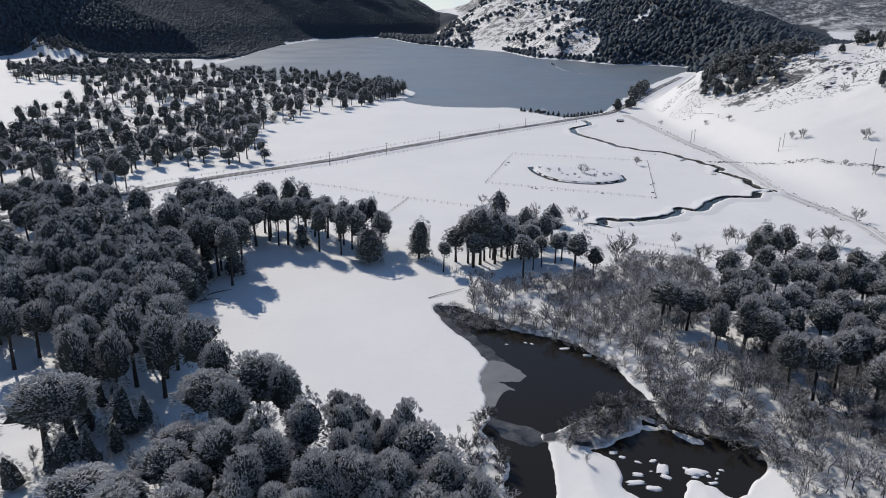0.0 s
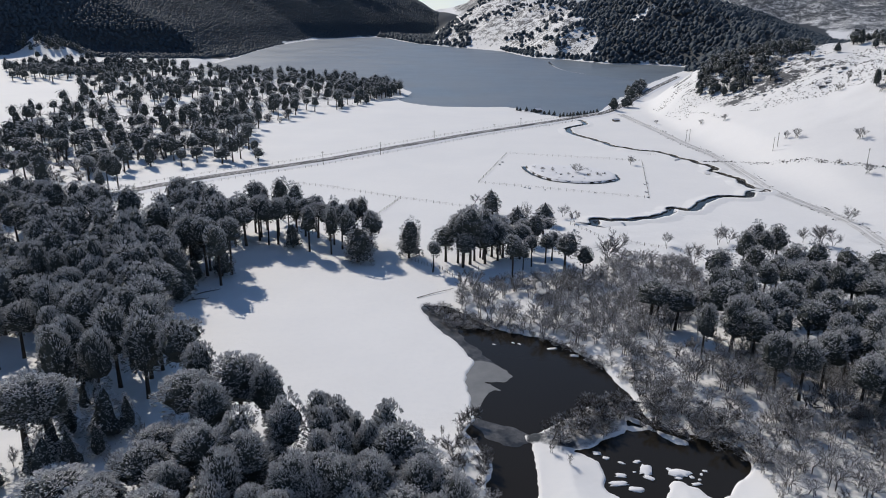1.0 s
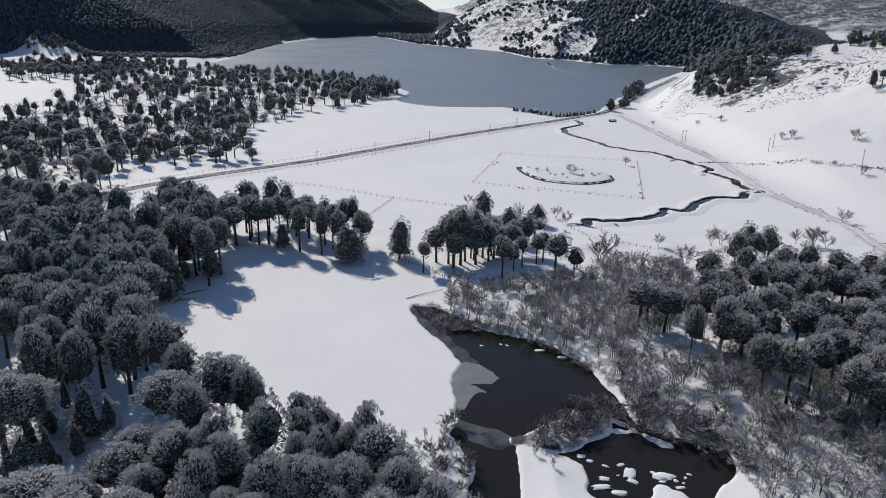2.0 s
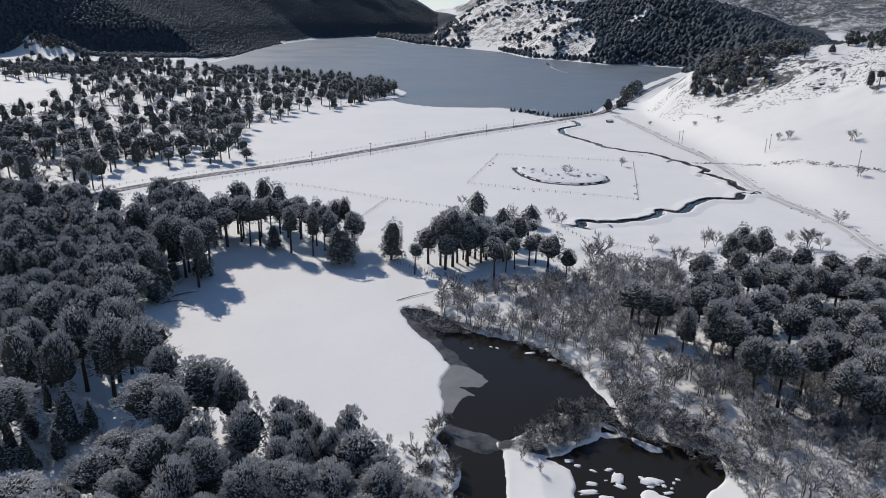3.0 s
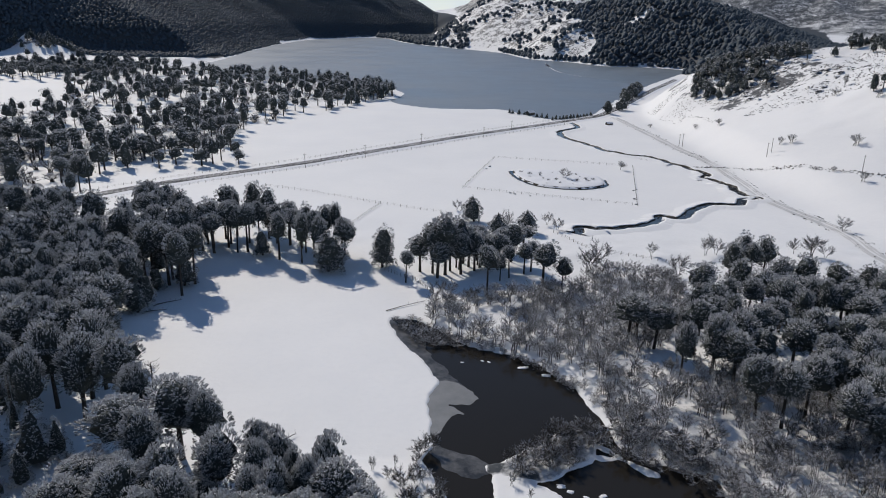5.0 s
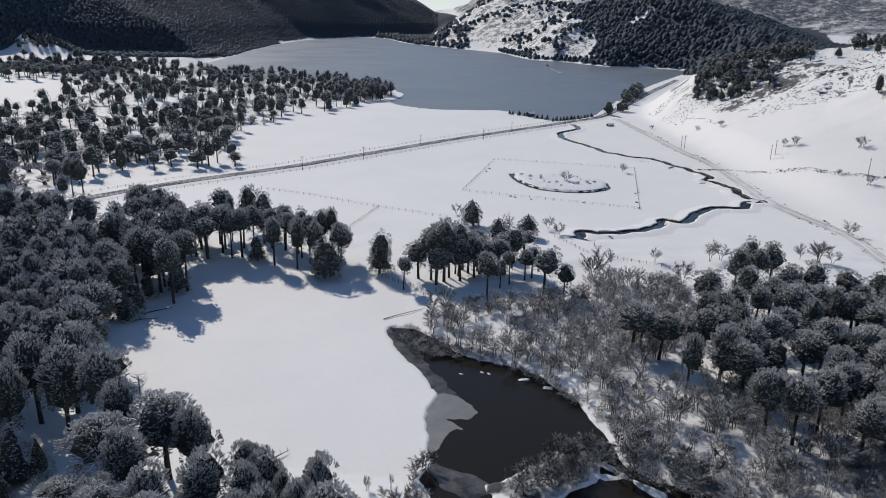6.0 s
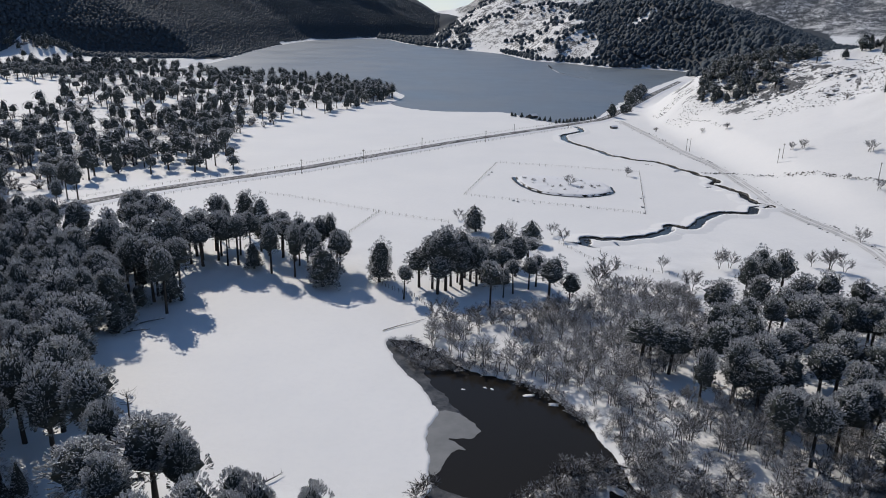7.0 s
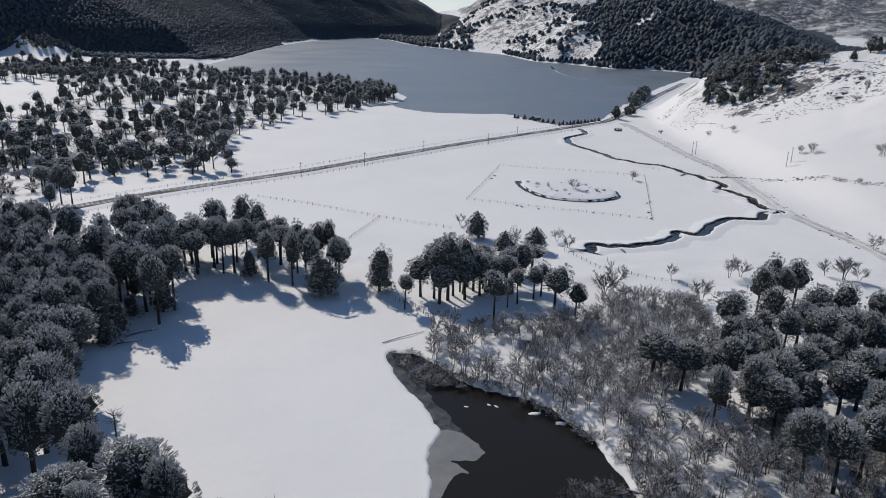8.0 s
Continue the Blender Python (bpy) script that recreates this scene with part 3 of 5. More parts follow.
    size = (0.80 + 0.45 * rng.random(clusters)) * (0.75 + 0.25 * np.minimum(1, r / 2.0)) * (0.75 if form == "young" else 1.0)
    # fans of twigs
    n = clusters * ropes
    cen, nm, sz = (np.repeat(q, ropes, 0) for q in (centre, nrm, size))
    side = unit(rng.normal(size=(n, 3)))
    side = unit(side - nm * np.sum(side * nm, 1, keepdims=True)) * (0.35 + 0.65 * rng.random((n, 1)))
    d = unit(0.75 * nm + 0.62 * side + np.array([0, 0, 0.25]))
    ln = sz * (0.48 + 0.34 * rng.random(n))
    dip = 0.38 + 0.34 * np.sum(side * side, 1)
    root = cen - nm * (dip * sz)[:, None] + side * (0.80 * sz)[:, None]
    rise = nm * (0.10 * ln)[:, None]
    p1 = root + d * ln[:, None] + rise
    v1, f1 = rope_mesh(root, p1, 0.11 * thick * (0.8 + 0.4 * rng.random(n)), rng)
    verts, faces = v1.tolist(), f1
    sky = np.repeat(nm[:, 2], 4).tolist()
    # boughs
    if thick < 2:
        pick = np.flatnonzero(r > 1.2)[:: 2]
        e = centre[pick] - nrm[pick] * 0.6
        q0 = axis(np.maximum(z[pick] - 0.22 * r[pick] - 0.3, 0.8))
        v2, f2 = rope_mesh(e, q0, np.full(len(pick), 0.12), rng)
        faces += [tuple(k + len(verts) for k in f) for f in f2]
        verts += v2.tolist()
    # the dense inside of the crown, its shade carried by a dark filler
    inner, around = len(faces), 13 if thick < 2 else 8
    rows = []
    for v in ((0.04, 0.12, 0.24, 0.36, 0.5, 0.64, 0.77, 0.88, 0.95) if thick < 2 else (0.02, 0.16, 0.40, 0.62, 0.80, 0.92)):
        if form == "umbrella":
            q = 0.62 + 0.38 * (v / belly) ** 0.7 if v < belly else max(1 - ((v - belly) / (1 - belly)) ** 2.1, 0) ** 0.5
        elif form == "full":
            q = (1 - v**2.4) ** 0.60 * (0.80 + 0.20 * min(1.0, v * 3))
        else:
            q = (1 - v) ** 0.8
        rows.append(len(verts))
        for k in range(around):
            w = 2 * math.pi * (k + 0.5 * rng.random()) / around
            p = axis(np.array(zl + (0.05 + 0.84 * v) * (H - zl)))
            j = core * q * R * (0.82 + 0.3 * rng.random()) * lobes(w, p[2])
            verts.append([p[0] + lop[0] * q + j * math.cos(w), p[1] + lop[1] * q + j * math.sin(w), p[2] + 0.5 * (rng.random() - 0.5)])
    if form != "young":
        verts[rows[0]:] = swell(np.array(verts[rows[0]:])).tolist()
    verts += [axis(np.array(zl + 0.87 * (H - zl))).tolist(), axis(np.array(zl + 0.16 * (H - zl))).tolist()]
    for lo, hi in zip(rows, rows[1:]):
        for k in range(around):
            m = (k + 1) % around
            faces.append((lo + k, lo + m, hi + m, hi + k))
    for k in range(around):
        m = (k + 1) % around
        faces.append((rows[-1] + k, rows[-1] + m, len(verts) - 2))
        faces.append((rows[0] + m, rows[0] + k, len(verts) - 1))
    return tv, tf, verts, faces, inner, sky + [0.0] * (len(verts) - len(sky))


def pine_meshes(*args, **more):
    tv, tf, verts, faces, inner, sky = pine_arrays(*args, **more)
    crown = mesh("crown", verts, faces, M_NEEDLE)
    crown.attributes.new("skyward", "FLOAT", "POINT").data.foreach_set("value", sky)
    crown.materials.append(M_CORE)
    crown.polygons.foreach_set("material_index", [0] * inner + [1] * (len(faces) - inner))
    return mesh("trunk", tv, tf, M_BARK, True), crown


def bare_meshes(seed, high, wide, stems, boughs, twigs, thick=1.0, twig=None):
    """Stems and twigs of a leafless tree or shrub, real size in metres."""
    rng = np.random.default_rng(seed)
    sv, sf, tv, tf = [], [], [], []
    for s in range(stems):
        w = 2 * math.pi * (s + rng.random()) / stems
        out = np.array([math.cos(w), math.sin(w), 0])
        spread = wide * (0.25 + 0.45 * rng.random()) if stems > 1 else wide * 0.12
        p = [np.array([0.12 * out[0] * stems, 0.12 * out[1] * stems, -0.3]), out * spread * 0.35 + (0, 0, high * 0.35), out * spread * 0.8 + (0, 0, high * 0.62), out * spread + (0, 0, high * (0.85 + 0.15 * rng.random()))]
        r0 = 0.022 * high * thick
        tube(sv, sf, p, [r0, r0 * 0.75, r0 * 0.45, 0], 5)
        for b in range(boughs):
            f = 0.25 + 0.7 * (b + rng.random()) / boughs
            i = min(int(f * 3), 2)
            q0 = p[i] + (f * 3 - i) * (p[i + 1] - p[i])
            a = rng.random() * 2 * math.pi
            d = np.array([math.cos(a), math.sin(a), 0.35 + 0.9 * rng.random()]) + 0.5 * out
            d = d / np.linalg.norm(d)
            ln = wide * (0.45 + 0.5 * rng.random()) * (1.15 - 0.6 * f)
            q1, q2 = q0 + d * ln * 0.5, q0 + d * ln + np.array([0, 0, 0.18 * ln])
            tube(tv, tf, [q0, q1, q2], [r0 * 0.4, r0 * 0.28, 0])
            for k in range(twigs):
                g = 0.2 + 0.8 * rng.random()
                e0 = q0 + g * (q2 - q0)
                dd = d + (rng.random(3) - 0.45) * 1.7
                dd = dd / np.linalg.norm(dd)
                e1 = e0 + dd * ln * (0.35 + 0.4 * rng.random())
                w2 = np.cross(dd, rng.random(3) - 0.5)
                w2 = 0.05 * thick * w2 / (np.linalg.norm(w2) + 1e-6)
                tf.append((len(tv), len(tv) + 1, len(tv) + 2))
                tv += [tuple(e0 - w2), tuple(e0 + w2), tuple(e1)]
    return mesh("trunk", sv, sf, M_BARK, True), mesh("crown", tv, tf, twig or M_TWIG)


def plant(name, meshes, names, where, label, category, group):
    root = new(name)
    for n, me in zip(names, meshes):
        part(n, me, root)
    root.matrix_basis = where
    return tagged(root, label, category, group)


def set_out(name, forms, names, spots, label, category, group, seed):
    """One real tree of each form, and copies of them; spots are (x, y, sx, sz)."""
    rng = random.Random(seed)
    first = {}
    if not spots:
        return
    gz = height(np.array([s[0] for s in spots]), np.array([s[1] for s in spots]))[0]
    for (x, y, sx, sz), z in zip(spots, np.where(np.array([s[1] for s in spots]) < 260, np.maximum(gz, -0.4), gz)):
        k = rng.randrange(len(forms))
        m = pose(x, y, z - 0.05, 0, 0, rng.uniform(0, 360)) @ Matrix.Diagonal((sx, sx * rng.uniform(0.9, 1.1), sz, 1))
        if k not in first:
            first[k] = plant(name, forms[k], names, m, label, category, group)
        else:
            ob = copy_thing(first[k], Matrix.Identity(4))
            ob.matrix_basis = m


def view_fitted(*groves, spread=1.02):
    return [(x, y, spread * r / TREE_R, h / TREE_H) for g in groves for x, y, h, r in g]


def scatter(outline, count, gap, seed, avoid=(), keep=lambda x, y: np.ones(len(x), bool)):
    """Random spots in an outline, no two nearer than the gap."""
    rng = random.Random(seed)
    xs, ys = [p[0] for p in outline], [p[1] for p in outline]
    tries = np.array([(rng.uniform(min(xs), max(xs)), rng.uniform(min(ys), max(ys))) for _ in range(count * 40)])
    tries = tries[distance(np.array(outline, float), tries[:, 0], tries[:, 1]) < 0]
    tries = tries[np.broadcast_to(keep(tries[:, 0], tries[:, 1]), len(tries))]
    taken = np.array([(a[0], a[1]) for a in avoid], float).reshape(-1, 2)
    if len(taken) and len(tries):
        near = np.min((tries[:, None, 0] - taken[None, :, 0]) ** 2 + (tries[:, None, 1] - taken[None, :, 1]) ** 2, 1)
        tries = tries[near >= (0.7 * gap) ** 2]
    out = []
    for x, y in tries.tolist():
        if any((x - a) ** 2 + (y - b) ** 2 < gap * gap for a, b in out):
            continue
        out.append((x, y))
        if len(out) == count:
            break
    return out


# ---------------------------------------------------------------- trees: placed to fit the camera's view (x, y, height, crown radius)
WEST_WOOD_A = [(-145.5, 257.5, 19.5, 3.5), (-141.0, 256.5, 19.5, 4.6), (-134.0, 259.0, 19.5, 3.5), (-125.5, 253.0, 19.5, 3.6), (-135.0, 236.0, 19.5, 4.3), (-125.0, 242.5, 19.5, 4.3), (-128.0, 225.5, 19.5, 4.1), (-120.0, 222.5, 19.5, 5.1), (-116.5, 228.0, 19.5, 3.5), (-112.0, 232.0, 19.5, 4.9), (-111.0, 252.5, 18.0, 4.9), (-110.5, 210.5, 19.5, 3.8), (-116.0, 208.0, 19.5, 4.3), (-102.0, 207.0, 19.5, 4.2), (-94.0, 205.5, 19.5, 3.6), (-95.0, 218.0, 19.5, 4.3), (-97.0, 216.0, 19.5, 3.3), (-96.0, 243.0, 19.5, 3.1), (-92.5, 230.5, 19.5, 4.9), (-81.5, 203.5, 19.5, 4.8), (-90.5, 196.5, 19.5, 3.0), (-86.0, 200.5, 19.5, 3.5), (-85.0, 193.5, 19.5, 3.8), (-93.0, 189.5, 19.5, 3.4)]
WEST_WOOD_B = [(-95.5, 184.5, 19.5, 3.8), (-100.5, 182.5, 19.5, 3.4), (-105.5, 183.5, 19.5, 3.0), (-83.5, 186.5, 19.5, 4.9), (-78.5, 184.0, 19.5, 3.2), (-88.0, 174.5, 19.5, 3.2), (-81.5, 167.5, 19.5, 3.4), (-93.5, 165.5, 19.5, 3.9), (-85.5, 158.0, 19.5, 4.4), (-80.5, 159.0, 19.5, 3.7), (-76.0, 157.5, 19.5, 3.2), (-73.5, 169.5, 19.5, 4.5), (-70.5, 172.5, 19.5, 5.3), (-67.5, 162.5, 19.5, 5.0), (-80.0, 151.5, 19.5, 4.2), (-82.0, 145.0, 19.5, 2.8), (-75.0, 139.5, 19.5, 3.6), (-61.5, 151.0, 19.5, 4.0), (-62.5, 147.0, 19.5, 4.6), (-67.5, 142.5, 19.5, 4.6), (-59.5, 138.0, 19.5, 4.7), (-51.0, 137.5, 19.5, 4.3), (-44.5, 128.0, 19.5, 2.9), (-82.0, 176.0, 19.5, 3.9)]
WEST_WOOD_C = [(-89.5, 169.0, 19.5, 3.9), (-109.5, 196.0, 19.5, 4.1), (-119.0, 206.5, 19.5, 3.8), (-104.0, 217.0, 19.5, 3.8), (-74.5, 131.5, 19.5, 3.8), (-66.5, 131.5, 19.5, 3.1), (-70.5, 155.5, 19.5, 3.9), (-90.0, 157.5, 19.5, 3.7)]
NORTH_EDGE_A = [(-99.5, 271.5, 19.5, 4.6), (-90.5, 265.5, 19.5, 4.4), (-98.5, 262.0, 19.5, 3.9), (-83.5, 259.5, 19.5, 4.3), (-91.5, 249.5, 19.5, 4.7), (-89.5, 256.5, 19.5, 4.3), (-83.5, 236.5, 19.5, 4.0), (-76.5, 245.0, 19.5, 3.6), (-76.0, 231.0, 19.5, 4.8), (-73.0, 233.0, 19.5, 3.9), (-77.0, 216.0, 19.5, 4.1), (-72.0, 215.0, 19.5, 4.5), (-65.0, 217.0, 19.5, 4.1), (-83.0, 223.5, 19.5, 3.8), (-65.5, 207.5, 19.5, 3.9), (-72.0, 245.5, 17.5, 4.1), (-72.0, 273.5, 17.5, 4.0), (-69.5, 249.5, 17.5, 4.1), (-64.5, 250.0, 17.5, 4.1), (-65.5, 264.5, 17.5, 2.1), (-63.5, 279.0, 17.5, 4.1), (-55.5, 270.0, 17.5, 3.9), (-57.0, 246.5, 17.5, 4.0), (-54.0, 251.0, 17.5, 3.0)]
NORTH_EDGE_B = [(-46.5, 262.5, 14.8, 3.4), (-45.0, 241.5, 17.5, 3.4), (-37.5, 248.5, 17.5, 3.0), (-34.0, 244.5, 17.5, 3.5), (-31.0, 249.0, 17.5, 2.8), (-27.5, 250.5, 17.5, 3.0), (-23.5, 238.0, 17.5, 3.8), (-31.0, 237.5, 17.5, 3.4), (-37.0, 239.0, 17.5, 2.9), (-60.0, 245.0, 17.5, 3.0)]
FULL_A = [(-51.5, 245.0, 9.2, 3.0), (-27.0, 231.5, 13.2, 6.2), (-10.0, 234.5, 14.5, 4.3), (29.5, 274.0, 9.8, 4.1), (21.0, 292.5, 12.0, 4.2), (40.5, 278.5, 10.2, 4.0), (134.0, 213.5, 13.0, 4.9)]
MIDDLE_A = [(-1.5, 221.5, 9.7, 2.1), (2.5, 230.0, 11.9, 3.7), (6.5, 229.0, 16.4, 3.3), (10.5, 228.0, 18.9, 4.2), (15.0, 233.0, 15.7, 3.4), (18.0, 236.5, 13.2, 3.8), (12.0, 231.5, 13.5, 3.3), (20.0, 240.0, 10.2, 3.3), (8.0, 228.0, 14.9, 3.1), (21.0, 239.0, 9.2, 2.7), (30.5, 253.0, 8.8, 3.0), (37.5, 256.5, 7.8, 4.1), (24.5, 234.5, 11.0, 3.4), (23.0, 210.5, 14.6, 2.9), (30.5, 226.5, 10.1, 2.2), (35.5, 230.5, 10.2, 2.6), (46.0, 219.0, 9.8, 2.3), (27.5, 224.0, 8.7, 1.8), (38.0, 233.5, 9.8, 2.8), (14.0, 235.0, 12.5, 2.8)]
EAST_WOOD_A = [(104.0, 231.0, 15.5, 3.5), (111.5, 231.5, 15.5, 3.6), (98.0, 224.5, 15.5, 3.4), (104.0, 223.5, 15.5, 2.9), (82.0, 203.5, 15.5, 4.7), (94.5, 207.0, 15.5, 4.0), (106.0, 208.0, 15.5, 4.1), (85.0, 192.0, 15.5, 3.7), (98.0, 199.5, 15.5, 3.9), (103.5, 196.0, 15.5, 4.7), (91.0, 192.0, 15.5, 3.3), (77.5, 187.5, 15.5, 2.8), (81.0, 187.0, 15.5, 3.6), (107.5, 193.0, 15.5, 3.8), (110.0, 189.0, 15.5, 3.4), (114.0, 188.5, 15.5, 4.3), (121.5, 185.5, 15.5, 5.1), (114.5, 181.0, 15.5, 4.1), (72.5, 176.0, 15.5, 3.7), (77.5, 178.5, 15.5, 3.8), (83.0, 179.5, 15.5, 3.1), (85.0, 173.0, 15.5, 3.4), (80.5, 170.0, 15.5, 4.4), (88.0, 173.5, 15.5, 3.8)]
EAST_WOOD_B = [(40.5, 221.5, 13.8, 4.5), (57.5, 181.5, 14.2, 4.8), (63.5, 178.5, 13.2, 4.0), (60.5, 184.5, 12.6, 3.8), (103.5, 187.0, 10.1, 3.4), (92.5, 179.5, 15.5, 3.9), (73.5, 165.5, 11.5, 3.7), (76.5, 160.0, 14.3, 3.6), (73.5, 166.0, 15.5, 3.6), (95.0, 158.0, 15.5, 3.6), (117.0, 191.5, 11.6, 4.4), (105.0, 160.0, 15.5, 4.5), (102.0, 149.0, 15.5, 3.5), (75.5, 145.0, 15.5, 3.6), (80.0, 142.5, 15.5, 3.9), (86.0, 145.5, 15.5, 3.7), (89.0, 135.5, 15.5, 3.8), (96.0, 139.5, 15.5, 4.6), (92.5, 149.0, 15.5, 3.4), (65.5, 163.0, 15.5, 2.8), (114.0, 169.5, 15.5, 4.0), (99.0, 172.0, 15.5, 3.9), (102.0, 184.0, 15.5, 3.3)]
SOUTH_WOOD_A = [(-36.0, 126.0, 17, 5.6), (-30.0, 123.5, 17, 3.2), (-43.5, 120.5, 17, 5.5), (-30.5, 105.0, 17, 3.9), (-36.0, 100.5, 17, 4.1), (-26.0, 98.5, 17, 3.7), (-18.0, 114.5, 17, 2.5), (-15.0, 112.0, 17, 2.9), (-6.5, 110.0, 18.0, 2.9), (-5.5, 103.0, 17, 4.1), (-11.5, 107.0, 17, 1.6), (-23.5, 107.5, 17, 3.9), (-16.0, 101.0, 17, 2.7), (-13.0, 100.0, 17, 2.7), (-20.0, 92.5, 17, 3.5), (-16.0, 94.5, 17, 3.5), (-11.5, 95.0, 17, 3.5), (-7.0, 94.5, 17, 3.0), (-0.5, 95.5, 17, 3.4), (-28.5, 93.5, 17, 3.1), (-8.5, 104.5, 17, 2.3), (-16.0, 107.0, 17, 2.8), (-37.5, 115.5, 17, 3.7)]
SOUTH_NEAR_A = [(-72.5, 115.0, 17.0, 6.4), (-68.5, 116.0, 17.0, 5.2), (-57.5, 100.5, 9.0, 5.8), (-29.0, 89.5, 15, 3.1), (-24.5, 90.0, 15, 3.1), (-38.5, 95.0, 15, 2.8), (-20.0, 89.0, 15, 3.5), (-15.0, 92.0, 15, 3.5), (-9.0, 89.5, 15, 3.4), (-7.0, 98.0, 15, 3.6), (-12.5, 97.5, 15, 3.2), (0.0, 98.0, 15, 4.3), (4.0, 95.0, 15, 3.1), (-3.0, 91.0, 15, 3.9), (6.5, 92.0, 15, 3.0), (-19.0, 97.5, 15, 3.2)]
YOUNG_A = [(-69.5, 124.5, 6.7, 2.3), (-71.0, 134.0, 5.6, 1.7), (-61.5, 124.0, 8.6, 4.1), (-58.5, 126.0, 6.6, 2.0), (-67.5, 115.5, 7.9, 2.4), (-64.0, 113.5, 6.9, 2.4), (-61.0, 117.5, 6.2, 1.9), (-76.0, 143.5, 9.9, 2.1), (-68.5, 134.0, 4.5, 1.2), (-74.0, 106.0, 6.0, 2.5), (-66.5, 110.5, 7.0, 2.9), (-69.5, 111.0, 6.0, 1.7), (-77.0, 139.0, 6.8, 1.4)]
LONE_LEFT_A = [(-102.5, 394.5, 8.7, 3.2), (-137.5, 478.0, 14.6, 5.1), (-128.5, 465.5, 11.1, 5.3), (-153.0, 324.5, 17.6, 3.4), (-151.5, 313.5, 11.6, 3.0), (-148.5, 324.5, 17.1, 3.4), (-211.5, 392.5, 12.0, 5.2), (-181.5, 551.0, 18.7, 5.9), (-170.5, 342.0, 13.0, 4.5)]
SNAG_A = [(-52.0, 152.5, 6.7, 1.7)]

rng = random.Random(5)
TC = ("trunk", "crown")
ST = ("trunk", "crown")
south_forms = [pine_meshes("umbrella", 5 + k, 74, 22, 0.92, 0.80, low=0.38 + 0.05 * (k % 4)) for k in range(7)]
near_forms = [pine_meshes("umbrella", 20 + k, 64, 16, 1.06, 0.80, low=0.34 + 0.05 * (k % 4)) for k in range(7)]
mid_forms = [pine_meshes("umbrella", 30 + k, 50, 13, 1.15, 0.80, low=0.38 + 0.045 * (k % 5)) for k in range(8)]
full_forms = [pine_meshes("full", 40 + k, 90, 18, 1.0, 0.76) for k in range(3)]
under_forms = [pine_meshes("full", 140 + k, 50, 10, 1.5, 0.76) for k in range(2)]
young_forms = [pine_meshes("young", 44 + k, 60, 12, 1.0, 0.6) for k in range(3)]
far_forms = [pine_meshes("umbrella", 50 + k, 26, 6, 2.2, 0.78) for k in range(3)]
far_full_forms = [pine_meshes("full", 55 + k, 30, 6, 2.2, 0.78) for k in range(3)]

south = view_fitted(SOUTH_WOOD_A, SOUTH_NEAR_A)
west = view_fitted(WEST_WOOD_A, WEST_WOOD_B, WEST_WOOD_C)
east = view_fitted(EAST_WOOD_A, EAST_WOOD_B)
west += [(x, y, rng.uniform(0.9, 1.15), rng.uniform(0.85, 1.1)) for x, y in scatter([(-125, 172), (-88, 152), (-78, 132), (-94, 118), (-125, 130)], 10, 6.5, 54, west, lambda x, y: y > 150)]
east += [(x, y, rng.uniform(0.9, 1.15), rng.uniform(0.75, 0.95)) for x, y in scatter([(84, 150), (122, 150), (126, 118), (102, 110), (88, 124)], 11, 7.0, 55, east)]
deep = [(x, y) for x, y in scatter([(-165, 225), (-128, 208), (-100, 182), (-90, 152), (-82, 134), (-104, 118), (-135, 138), (-165, 180)], 40, 5.2, 50, west, lambda x, y: y > 158)]
west += [(x, y, rng.uniform(0.85, 1.1), rng.uniform(0.82, 1.1)) for x, y in scatter([(-98, 240), (-78, 230), (-67, 214), (-71, 197), (-77, 182), (-92, 180), (-104, 208)], 26, 4.4, 49, west + view_fitted(NORTH_EDGE_A))]
# the depths of the woods, where single trees cannot be told apart
fill = lambda spots, lo, hi: [(x, y, rng.uniform(0.85, 1.2), rng.uniform(lo, hi)) for x, y in spots]
deep += scatter([(-195, 275), (-150, 282), (-118, 262), (-92, 222), (-80, 190), (-70, 170), (-62, 150), (-78, 138), (-100, 140), (-150, 180), (-190, 220)], 46, 7.0, 51, west + deep, lambda x, y: y > 160)
deep_east = scatter([(100, 212), (128, 210), (150, 190), (140, 150), (110, 128), (96, 136), (82, 150), (84, 170)], 24, 7.5, 52, east)
south += fill(scatter([(-44, 112), (-20, 106), (-2, 100), (6, 92), (2, 84), (-30, 84), (-52, 92)], 14, 5.0, 53, south), 0.6, 0.85)
set_out("monkey_puzzle_tree", south_forms, TC, south, "snow-dusted monkey puzzle tree with domed crown by the pond", "tree", "trees south of the pond", 1)
set_out("monkey_puzzle_tree", near_forms, TC, [s for s in west if s[1] < 170], "tall snow-dusted monkey puzzle tree in dense wood", "tree", "trees west of the pond", 2)
set_out("monkey_puzzle_tree", mid_forms, TC, [s for s in west if s[1] >= 170], "tall snow-dusted monkey puzzle tree in dense wood", "tree", "trees west of the pond", 3)
edge = view_fitted(NORTH_EDGE_A, NORTH_EDGE_B)
edge += fill(scatter([(-78, 262), (-70, 240), (-50, 250), (-30, 242), (-22, 246), (-32, 256), (-56, 264)], 12, 4.6, 59, edge), 0.66, 0.98)
set_out("monkey_puzzle_tree", mid_forms, TC, edge, "dark tall-stemmed monkey puzzle tree at the pond's edge", "tree", "trees at the pond's edge", 4)
set_out("monkey_puzzle_tree", mid_forms, TC, [(x, y, 1.12 * a, 1.1 * b) for x, y, a, b in view_fitted(MIDDLE_A)] + fill(scatter([(2, 226), (10, 224), (26, 232), (34, 244), (24, 246), (12, 238)], 9, 3.4, 56, MIDDLE_A), 0.55, 0.85), "dark slender monkey puzzle tree in a snowy grove", "tree", "trees of the grove", 5)
